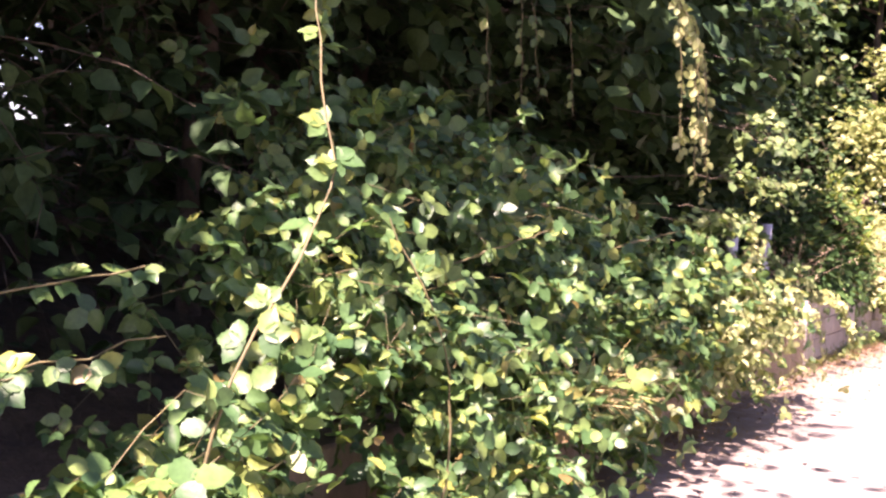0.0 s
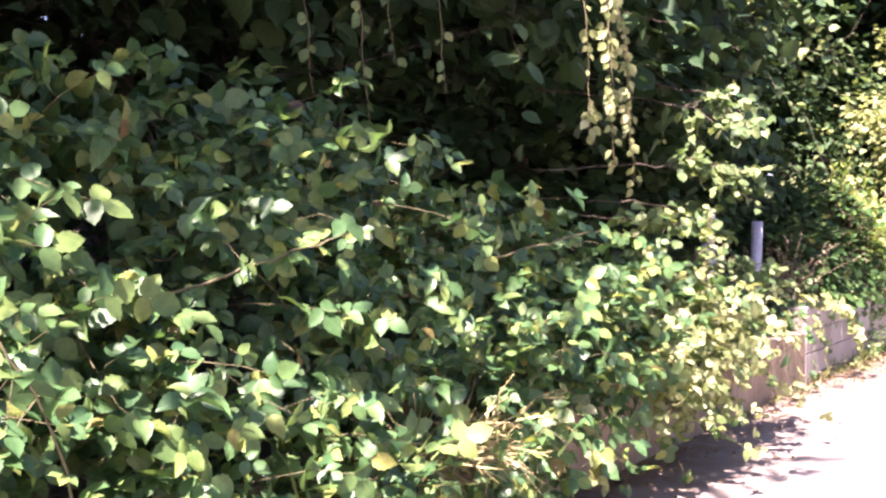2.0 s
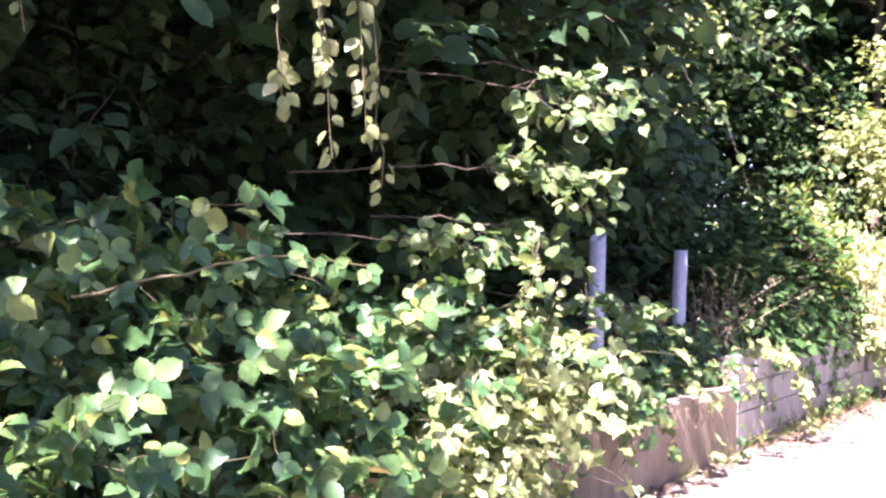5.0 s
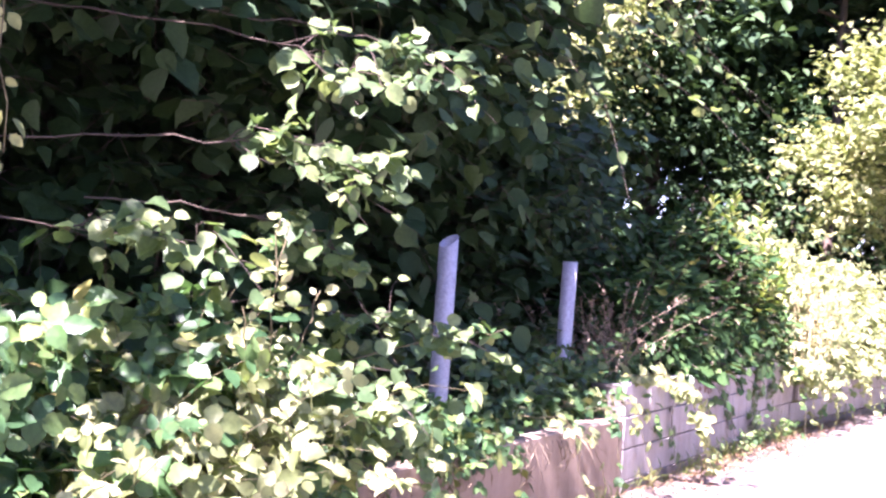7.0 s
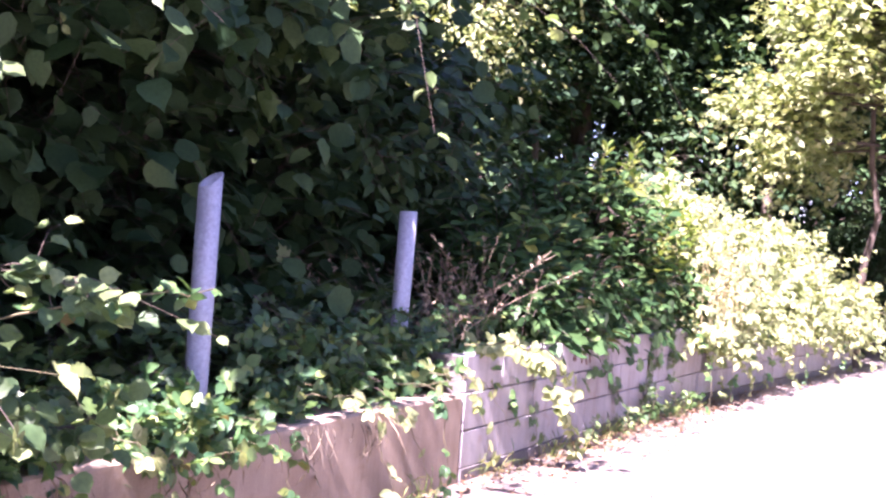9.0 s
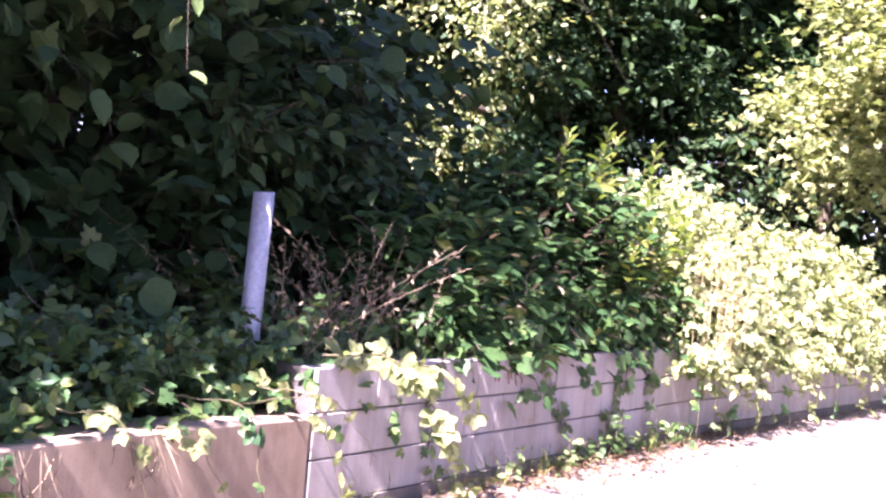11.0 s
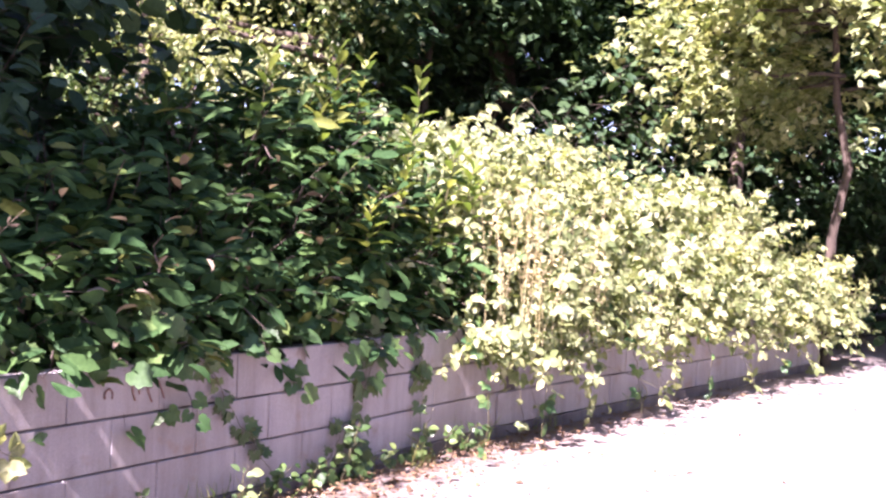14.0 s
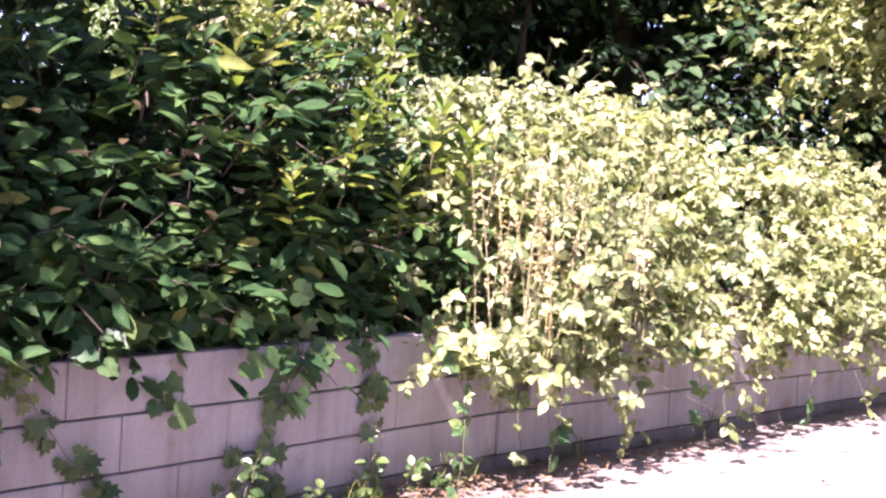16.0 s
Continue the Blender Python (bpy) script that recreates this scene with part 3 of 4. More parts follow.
def leafy_branch(name, label, points, twigs, mat, stem_mat, size, kind="hazel", reach=(0.15, 0.4), per=9, radius=0.004, first=0.3, normal=(0.45, -0.45, 0.75), singles=60, group="branches reaching into the sun"):
    """A branch through the given points with flat twigs to both sides, leaves set along them."""
    pts = np.array(points, float)
    k = 14
    u = np.linspace(0, len(pts) - 1, k)
    lo = np.minimum(u.astype(int), len(pts) - 2)
    path = pts[lo] + (pts[lo + 1] - pts[lo]) * (u - lo)[:, None]
    for _ in range(2):
        path[1:-1] = (path[:-2] + 2 * path[1:-1] + path[2:]) / 4
    path[1:-1] += rng.normal(0, 0.008, (k - 2, 3))
    f = np.sort(rng.uniform(first * (k - 1), k - 1.001, twigs))
    f[-2:] = k - 1.01
    lo = f.astype(int)
    base = path[lo] + (path[lo + 1] - path[lo]) * (f - lo)[:, None]
    go = unit(path[lo + 1] - path[lo])
    side = unit(np.cross(go, np.array([0, 0, 1.0]))) * np.where(np.arange(twigs) % 2, 1.0, -1.0)[:, None]
    head = go * 0.8 + side * rng.uniform(0.2, 1.0, (twigs, 1)) + rng.normal(0, 0.12, (twigs, 3))
    sp = sprays(base, head, rng.uniform(*reach, twigs) * (1.15 - 0.5 * f / k), rng.uniform(0.05, 0.4, twigs), per, 0.8, size, normal, False, 0.32)
    root = plant(name, label, "shrub", sp, kind, mat, stem_mat, 0.0025, singles, (1.0, 0, 0), group)
    hang_on("stem", tubes_mesh("stem", path[None], (radius * np.linspace(1, 0.35, k))[None], stem_mat, 6), root)
    return root


# layered hazel branches that come out into the sun
REACH = "hazel branch with round leaves reaching out into the sun"
for pts, n in (([(-0.6, 7.5, 2.15), (0.1, 8.0, 2.08), (0.38, 8.25, 2.0)], 10), ([(-0.6, 8.2, 2.3), (0.0, 8.7, 2.25), (0.2, 8.95, 2.17)], 7),
               ([(-0.5, 7.3, 1.66), (0.12, 7.8, 1.72), (0.44, 8.12, 1.69)], 20), ([(-0.4, 8.0, 1.22), (0.1, 8.4, 1.17), (0.36, 8.72, 1.13)], 10),
               ([(-0.5, 6.8, 1.4), (0.0, 7.2, 1.4), (0.28, 7.5, 1.38)], 12), ([(-0.3, 7.6, 1.5), (0.0, 8.0, 1.5), (0.22, 8.25, 1.4)], 12),
               ([(-0.4, 7.2, 1.0), (0.1, 7.8, 1.0), (0.4, 8.3, 0.92)], 20), ([(-0.3, 7.9, 0.8), (0.05, 8.4, 0.82), (0.28, 8.8, 0.7)], 16)):
    leafy_branch("hazel_branch", REACH, pts, n, HAZEL, BARK, 0.06, first=0.5)

IVY_MAT = "dark ivy and seedlings covering the bank"
shrub(7.5, 12.5, -1.8, -0.25, 0.45, 0.75, 420, IVY_MAT, IVY, 0.085, 80, "ground_ivy", "lobed", 0, 8, (0.15, 0.35), level=-0.4)
shrub(12.5, 18.5, -2.6, -0.25, 0.6, 0.95, 420, IVY_MAT, IVY, 0.085, 81, "ground_ivy", "lobed", 0, 8, (0.15, 0.35), level=-0.4)
shrub(15.4, 17.2, -1.5, -0.35, 0.8, 1.75, 230, "mixed green shrub in half shade", HAZEL, 0.085, 82, "elder_bush", "ovate", 0, 9, (0.25, 0.5))
shrub(13.0, 18.0, -3.6, -1.7, 0.9, 1.95, 380, "shaded shrub behind the laurel", SHADED_LEAF, 0.14, 83, kind="far")
shrub(12.6, 14.8, -2.7, -1.3, 1.2, 2.7, 430, "dark hazel thicket behind the laurel", SHADED_LEAF, 0.13, 87, kind="hazel", level=-0.3)
shrub(21.5, 27.0, -5.0, -1.6, 0.5, 3.2, 700, "shaded undergrowth beneath the tall trees", SHADED_LEAF, 0.15, 88, "elder_bush", "far", level=-0.4)
shrub(24.5, 29.0, -1.6, 2.6, 0.3, 3.0, 600, "shaded undergrowth behind the maple", SHADED_LEAF, 0.15, 89, "elder_bush", "far", level=-0.4)
shrub(17.0, 23.5, -3.6, -0.9, 0.5, 1.5, 330, "shaded shrubs on the bank behind the brambles", SHADED_LEAF, 0.12, 84, "elder_bush", "far")

# Unseen branch above view, placed to throw leaf shadows on the lane.
shrub(10.6, 11.6, -0.9, -0.5, 3.1, 3.6, 12, "thin branch reaching out over the lane", HAZEL, 0.07, 95, kind="hazel", per=20, length=(1.3, 2.2), head=(0.9, 0.8, 0.0), droop=(0.0, 0.15), level=-0.9)

# ---- trees ----
def tree(at, height, spread, crown_low, n, label, mat, size, kind="far", lean=(0, 0), trunk=0.14, name="tree", limbs_n=16, rise=(0.1, 0.5), puff=0.16):
    at = np.array(at, float)
    top = at + np.array([lean[0], lean[1], height])
    root = thing(name, tuple(at), label, "tree", "trees of the wood")
    k = 9
    s = np.linspace(0, 1, k)
    stem = at[None] + (top - at)[None] * s[:, None]
    stem[1:-1] += rng.normal(0, 0.06, (k - 2, 3)) * np.array([1, 1, 0])
    hang_on("trunk", tubes_mesh("trunk", stem[None], (trunk * (1 - 0.75 * s))[None], BARK, 10), root)
    m = limbs_n
    u = rng.uniform(max(0.12, crown_low / height), 0.95, m)
    start = at + (top - at) * u[:, None]
    ang = rng.uniform(0, math.tau, m)
    out = np.stack([np.cos(ang), np.sin(ang), rng.uniform(*rise, m)], 1) * (spread * rng.uniform(0.6, 1.0, m) * (1.15 - 0.6 * u))[:, None]
    s2 = np.linspace(0, 1, 7)[None, :, None]
    limbs = start[:, None] + out[:, None] * s2 + np.array([0, 0, -0.25]) * spread * 0.3 * s2 ** 2 + rng.normal(0, 0.05, (m, 7, 3)) * s2
    for limb in limbs:
        hang_on("limb", tubes_mesh("limb", limb[None], (trunk * 0.4 * np.linspace(1, 0.2, 7))[None], BARK, 5), root)
    pick, where = rng.integers(0, m, n), rng.uniform(0.2, 1.0, n)
    f = where * 6
    lo = np.minimum(f.astype(int), 5)
    base = limbs[pick, lo] + (limbs[pick, lo + 1] - limbs[pick, lo]) * (f - lo)[:, None]
    base = base + rng.normal(0, puff * spread / 2, (n, 3))
    head = unit(base - (at + top) / 2) + rng.normal(0, 0.5, (n, 3))
    _, p, r, z = sprays(base, head, rng.uniform(0.4, 0.9, n), rng.uniform(0.1, 0.5, n), 8, 0.8, size, (0.1, -0.2, 0.95), False, 0.4)
    hang_on("crown", leaves_mesh("crown", kind, p, r, z, mat), root, kind="stuff")
    return root


# the row whose crowns roof the bank and shade the wall
GREEN = "broadleaf tree over the bank, its dense crown coloured dark for shade"
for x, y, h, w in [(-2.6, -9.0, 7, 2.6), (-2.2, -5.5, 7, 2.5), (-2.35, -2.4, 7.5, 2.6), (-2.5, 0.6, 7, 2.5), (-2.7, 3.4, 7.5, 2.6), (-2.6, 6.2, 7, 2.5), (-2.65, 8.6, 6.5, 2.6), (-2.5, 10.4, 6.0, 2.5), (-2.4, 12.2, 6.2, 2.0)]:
    tree((x, y, 0.6), h, w, 1.9 if y < 12 else 2.9, 950, GREEN, SHADED_LEAF, 0.225)
# Second row, added with crowns above view to block sun along the wall.
EDGE = "slender tree added to shade the wall, its crown above view"
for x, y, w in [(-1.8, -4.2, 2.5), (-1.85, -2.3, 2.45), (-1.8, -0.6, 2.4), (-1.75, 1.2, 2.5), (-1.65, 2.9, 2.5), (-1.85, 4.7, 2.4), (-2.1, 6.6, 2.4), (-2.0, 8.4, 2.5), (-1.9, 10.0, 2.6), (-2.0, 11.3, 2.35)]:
    tree((x, y, 0.6), 6.2, w, 3.7, 1500, EDGE, SHADED_LEAF, 0.15, trunk=0.07, limbs_n=26)
# Added shade trees: high unseen crowns darken the wood behind the maple.
for x, y in [(-1.4, 25.0), (2.2, 26.5), (5.5, 28.0)]:
    tree((x, y, 0.0), 10.0, 4.0, 5.6, 800, "tall tree added to shade the wood, its crown above view", SHADED_LEAF, 0.3, trunk=0.11, limbs_n=22)
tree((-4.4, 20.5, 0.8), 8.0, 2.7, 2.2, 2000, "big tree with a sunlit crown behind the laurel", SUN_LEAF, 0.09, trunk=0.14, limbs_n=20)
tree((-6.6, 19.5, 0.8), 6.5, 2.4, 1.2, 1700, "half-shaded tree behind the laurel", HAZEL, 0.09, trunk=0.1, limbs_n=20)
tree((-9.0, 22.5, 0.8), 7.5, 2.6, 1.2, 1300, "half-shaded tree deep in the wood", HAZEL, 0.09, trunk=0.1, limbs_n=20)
tree((-4.2, 23.5, 0.8), 8.5, 3.2, 3.2, 1100, "big tree whose crown shades the bank", SHADED_LEAF, 0.25, trunk=0.22, limbs_n=20)
# Limbs above view, placed to dapple the lane with shade.
tree((-1.6, 2.2, 0.6), 8.0, 5.0, 5.2, 480, "tree with thin limbs reaching out over the lane", SHADED_LEAF, 0.15, limbs_n=12)
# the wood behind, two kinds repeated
tall = tree((-6.0, 0.0, 0.8), 9.0, 3.2, 0.9, 1700, "tall tree in the wood around the lane", SHADED_LEAF, 0.21, trunk=0.2, limbs_n=20)
low = tree((-8.5, 14.6, 0.8), 6.0, 2.4, 0.5, 1600, "young tree with foliage down to the ground", SHADED_LEAF, 0.18, trunk=0.09, limbs_n=18)
# Copies at x 11 to 11.5 are unseen, added to cut sky light.
for x, y, r, k in [(-6.5, 5, 40, 1.0), (-6, 10, 100, 0.95), (-11.5, 12.5, 200, 1.1), (-9, 21, 300, 1.1), (-8, 27, 20, 1.15), (-5, 33, 80, 1.2), (-1, 37, 140, 1.2),
                   (3.5, 40, 220, 1.3), (8, 43, 10, 1.3), (-12, 9, 60, 1.3), (-13, 17, 130, 1.3), (-14, 25, 260, 1.3), (-11, 34, 310, 1.3), (12, 40, 90, 1.3), (-6, -7, 170, 1.0), (-2.6, 29.5, 230, 1.0), (1.2, 31, 280, 1.05), (11, -4, 15, 1.25), (11.5, 4, 75, 1.3), (11, 12, 135, 1.3), (11.5, 21, 195, 1.3), (11, 30, 255, 1.3)]:
    copy_thing(tall, pose(x, y, (1.2 if y < 22 else 0.6) if x < -0.3 else 0.0, 0, 0, r) @ Matrix.Scale(k, 4))
for x, y, r, k in [(-4.0, 21.5, 50, 0.8), (-3.2, 26, 120, 1.0), (-1.2, 30, 190, 1.0), (1.5, 33, 250, 1.0), (-4.5, 13.8, 310, 0.9), (-12, 20, 20, 1.0), (4.5, 36, 70, 1.0), (-10, 14, 150, 1.2), (-6.5, 24, 220, 1.1), (-2.6, 24.2, 35, 0.75), (-0.9, 27.0, 95, 0.8), (0.9, 28.5, 155, 0.85), (2.6, 30.5, 215, 0.9), (4.2, 33, 275, 1.0)]:
    copy_thing(low, pose(x, y, 0.6 if x < -0.3 else 0.0, 0, 0, r) @ Matrix.Scale(k, 4))
tree((0.5, 22.3, 0.0), 5.4, 2.9, 2.75, 3000, "sunlit field maple with layered leaves coloured pale for the sun", SUN_LEAF, 0.1, "lobed", lean=(0.2, -0.3), trunk=0.06, limbs_n=36, rise=(-0.02, 0.14), puff=0.06)

# ---- laurel ----
def laurel_bush(label, centre, radii, n, low, singles):
    """A mound of upright laurel shoots, its lower skirt hanging over the wall."""
    d = unit(rng.normal(0, 1, (n, 3)))
    base = np.array(centre) + d * np.array(radii) * rng.uniform(0.55, 1.0, (n, 1))
    base[:, 2] = np.maximum(base[:, 2], 0.66)
    head = d * np.array([0.8, 0.5, 0.25]) + np.array([0.25, -0.1, 0.7])
    sp = sprays(base, head, rng.uniform(0.18, 0.36, n), rng.uniform(0.0, 0.25, n), 12, 1.0, 0.12, (0.4, -0.3, 0.8), False, 0.45)
    m = 120
    low_base = np.stack([rng.uniform(-0.5, -0.14, m), rng.uniform(*low, m), rng.uniform(0.62, 1.1, m)], 1)
    low_head = np.stack([rng.uniform(0.3, 0.9, m), rng.normal(0, 0.4, m), rng.uniform(-0.1, 0.7, m)], 1)
    sq = sprays(low_base, low_head, rng.uniform(0.15, 0.34, m), rng.uniform(0.1, 0.5, m), 12, 1.0, 0.12, (0.6, -0.3, 0.6), False, 0.45)
    sp = tuple(np.concatenate([p, q]) for p, q in zip(sp, sq))
    return plant("laurel_bush", label, "shrub", sp, "long", LAUREL, BARK, 0.006, singles, (1.0, -0.2, 0), "laurels on the wall")


laurel_bush("tall dense cherry laurel with glossy dark green leaves", (-0.68, 15.15, 1.2), (0.46, 1.15, 0.72), 470, (14.1, 16.2), 250)
laurel_bush("low spreading cherry laurel tangled with vine", (-0.68, 13.85, 1.0), (0.42, 0.75, 0.42), 230, (13.1, 14.5), 150)


def laurel_shoot(foot, tip, whorls):
    """An upright young shoot: whorls of glossy leaves, shorter and steeper towards the tip."""
    foot, tip = np.array(foot), np.array(tip)
    root = thing("laurel_shoot", tuple(foot), "upright young laurel shoot with yellow-green glossy leaves", "shrub", "laurel shoots")
    path = foot + (tip - foot) * np.linspace(0, 1, 8)[:, None] + rng.normal(0, 0.006, (8, 3))
    hang_on("stem", tubes_mesh("stem", path[None], (0.005 * np.linspace(1, 0.4, 8))[None], CANE, 6), root)
    one = triangles("leaf", *BLADE["long"], YOUNG_LAUREL)
    inv = Matrix.Translation(-Vector(foot))
    for i in range(whorls):
        u = 0.25 + 0.75 * i / (whorls - 1)
        at = foot + (tip - foot) * u
        a = i * 2.4 + rng.uniform(-0.3, 0.3)
        along = np.array([math.cos(a), math.sin(a), 0.15 + 1.3 * u ** 3 + rng.normal(0, 0.15)])
        q = turned(along, np.array([0, 0, 1.0]) + rng.normal(0, 0.15, 3) - 0.4 * np.array([math.cos(a), math.sin(a), 0]))
        big = (0.155 - 0.055 * u) * rng.uniform(0.8, 1.15)
        ob = new("leaf", one)
        ob.parent = root
        ob.matrix_basis = inv @ Matrix([[*(q[r] * big), at[r]] for r in range(3)] + [[0, 0, 0, 1]])


for x, y, z0, z1 in ((-0.3, 15.95, 1.5, 2.16), (-0.22, 15.75, 1.4, 1.85), (-0.18, 16.1, 1.3, 1.75), (-0.12, 15.5, 1.25, 1.62), (-0.15, 16.25, 1.1, 1.5), (-0.1, 15.85, 1.1, 1.42), (-0.4, 15.3, 1.7, 2.2),
                     (-0.45, 14.75, 1.6, 2.12), (-0.3, 15.05, 1.5, 1.9), (-0.05, 15.2, 1.05, 1.4), (-0.2, 16.35, 1.35, 1.66), (-0.5, 15.6, 1.7, 2.2)):
    laurel_shoot((x, y, z0), (x + 0.08, y - 0.02 + 0.06 * math.sin(y * 9), z1), 17)

# broad-leaved vine along the wall top
for i, (a, b, z1, n) in enumerate(((13.0, 13.9, 0.98, 46), (13.9, 15.0, 0.9, 32))):
    shrub(a, b, -0.4, -0.1, 0.68, z1, n, "wild vine with broad lobed leaves spilling over the wall top", VINE_LEAF, 0.09, 110 + i, "wild_vine", "vine", 110, 6, (0.12, 0.26), head=(0.8, 0.0, 0.1), droop=(0.3, 0.9), level=-0.3, normal=(0.7, -0.45, 0.5))


# ---- climbers and canes ----
def strand(name, label, category, points, kind, mat, stem_mat, size, count, radius=0.004, outward=(0.8, -0.2, 0.4), spread=0.8, droop=0.3, trio=False, group=""):
    """One stem through the given points with leaves along it, each leaf a part."""
    pts = np.array(points, float)
    k = 16
    u = np.linspace(0, len(pts) - 1, k)
    lo = np.minimum(u.astype(int), len(pts) - 2)
    path = pts[lo] + (pts[lo + 1] - pts[lo]) * (u - lo)[:, None]
    for _ in range(2):
        path[1:-1] = (path[:-2] + 2 * path[1:-1] + path[2:]) / 4
    path[1:-1] += rng.normal(0, 0.006, (k - 2, 3))
    root = thing(name, tuple(path[0]), label, category, group)
    hang_on("stem", tubes_mesh("stem", path[None], (radius * np.linspace(1, 0.45, k))[None], stem_mat, 6), root)
    f = rng.uniform(0.5, k - 1.001, count)
    lo = f.astype(int)
    at = path[lo] + (path[lo + 1] - path[lo]) * (f - lo)[:, None]
    go = unit(path[lo + 1] - path[lo])
    side = unit(np.cross(go, np.array(outward))) * rng.choice([-1, 1], count)[:, None]
    along = unit(go * 0.5 + side * spread + rng.normal(0, 0.3, (count, 3)) - np.array([0, 0, droop]))
    rot = turned(along, np.array(outward) + rng.normal(0, 0.35, (count, 3)))
    big = size * rng.uniform(0.55, 1.2, count)
    at = at + along * (big * 0.35)[:, None]
    one = triangles("leaf", *BLADE[kind], mat)
    inv = Matrix.Translation(-Vector(path[0]))
    for i in range(count):
        for a in ((0, 65, -65) if trio else (0,)):
            q = rot[i] @ np.array(Matrix.Rotation(radians(a), 3, 'Z'))
            ob = new("leaf", one)
            ob.parent = root
            ob.matrix_basis = inv @ Matrix([[*(q[r] * big[i]), at[i][r]] for r in range(3)] + [[0, 0, 0, 1]])
    return root


CANES = "long arching bramble cane with scattered leaves"
for pts in ([(0.5, 2.0, 0.5), (0.6, 1.98, 0.94), (0.6, 2.25, 1.2), (0.6, 2.38, 1.43), (0.55, 2.34, 1.62), (0.4, 2.5, 1.95)],
            [(0.5, 3.1, 0.2), (0.6, 3.08, 0.46), (0.62, 3.04, 0.81), (0.6, 2.89, 1.07), (0.5, 2.8, 1.3)],
            [(0.1, 3.7, 1.1), (0.3, 4.0, 1.22), (0.42, 4.3, 1.3)], [(0.1, 5.7, 1.2), (0.35, 6.2, 1.32), (0.4, 6.6, 1.3)],
            [(-0.2, 1.1, 0.6), (0.15, 1.5, 1.05), (0.42, 1.9, 1.16)], [(-0.2, 1.2, 0.55), (0.1, 1.4, 0.84), (0.42, 1.98, 1.0)], [(-0.1, 1.0, 0.5), (0.2, 1.35, 0.9), (0.4, 1.62, 0.95)], [(0.0, 8.2, 0.9), (0.4, 8.8, 1.1), (0.45, 9.2, 1.12)],
            [(0.0, 7.6, 0.95), (0.35, 7.75, 1.2), (0.38, 7.8, 1.45)]):
    strand("bramble_cane", CANES, "bramble", pts, "bramble", BRAMBLE, CANE, 0.055, 16, 0.0045, (0.5, -0.4, 0.7), trio=True, group="arching canes")

HANG = "climber stem hanging down from the branches with small drying leaves"
# The fuller strands get the sun-paled leaf colour, the thinner ones hazel green.
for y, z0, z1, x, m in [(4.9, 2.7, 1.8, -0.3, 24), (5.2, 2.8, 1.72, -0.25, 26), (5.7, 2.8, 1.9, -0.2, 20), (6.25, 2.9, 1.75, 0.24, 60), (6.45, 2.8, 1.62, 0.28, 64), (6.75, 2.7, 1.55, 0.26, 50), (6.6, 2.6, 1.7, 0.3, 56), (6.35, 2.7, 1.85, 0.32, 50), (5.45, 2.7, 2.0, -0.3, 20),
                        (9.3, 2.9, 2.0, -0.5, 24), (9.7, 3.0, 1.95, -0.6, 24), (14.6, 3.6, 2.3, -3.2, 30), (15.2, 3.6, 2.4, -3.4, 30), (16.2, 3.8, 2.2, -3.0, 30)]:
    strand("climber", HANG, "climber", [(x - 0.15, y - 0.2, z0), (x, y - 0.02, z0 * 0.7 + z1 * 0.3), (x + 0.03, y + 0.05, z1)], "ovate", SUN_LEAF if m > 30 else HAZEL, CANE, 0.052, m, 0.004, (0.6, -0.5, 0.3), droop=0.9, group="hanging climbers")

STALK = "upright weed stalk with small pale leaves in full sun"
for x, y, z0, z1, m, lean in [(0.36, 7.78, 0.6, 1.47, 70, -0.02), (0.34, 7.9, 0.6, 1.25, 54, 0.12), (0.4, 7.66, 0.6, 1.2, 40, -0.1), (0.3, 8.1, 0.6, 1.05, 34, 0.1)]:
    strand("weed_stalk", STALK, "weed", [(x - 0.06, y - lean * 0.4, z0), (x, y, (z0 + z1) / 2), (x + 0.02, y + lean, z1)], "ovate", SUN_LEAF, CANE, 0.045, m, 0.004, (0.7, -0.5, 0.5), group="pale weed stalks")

# Same bramble, with bright sun painted into paler leaves.
SPRIG = "bramble shoot hanging down the wall, leaves coloured pale for the sun"
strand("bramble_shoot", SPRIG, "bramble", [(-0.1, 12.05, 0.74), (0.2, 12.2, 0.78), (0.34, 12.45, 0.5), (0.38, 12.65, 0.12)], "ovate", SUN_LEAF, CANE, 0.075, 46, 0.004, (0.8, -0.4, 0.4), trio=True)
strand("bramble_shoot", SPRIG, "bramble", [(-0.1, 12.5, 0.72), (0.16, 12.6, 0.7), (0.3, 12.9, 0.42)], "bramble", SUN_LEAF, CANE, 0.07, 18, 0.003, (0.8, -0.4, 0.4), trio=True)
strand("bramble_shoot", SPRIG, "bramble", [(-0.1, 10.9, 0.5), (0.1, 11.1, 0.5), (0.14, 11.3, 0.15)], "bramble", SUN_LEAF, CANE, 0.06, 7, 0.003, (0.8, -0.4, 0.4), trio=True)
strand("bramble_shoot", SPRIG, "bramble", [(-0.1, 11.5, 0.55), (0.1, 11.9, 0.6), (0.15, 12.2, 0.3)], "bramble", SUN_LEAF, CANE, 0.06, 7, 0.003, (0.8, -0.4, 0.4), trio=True)

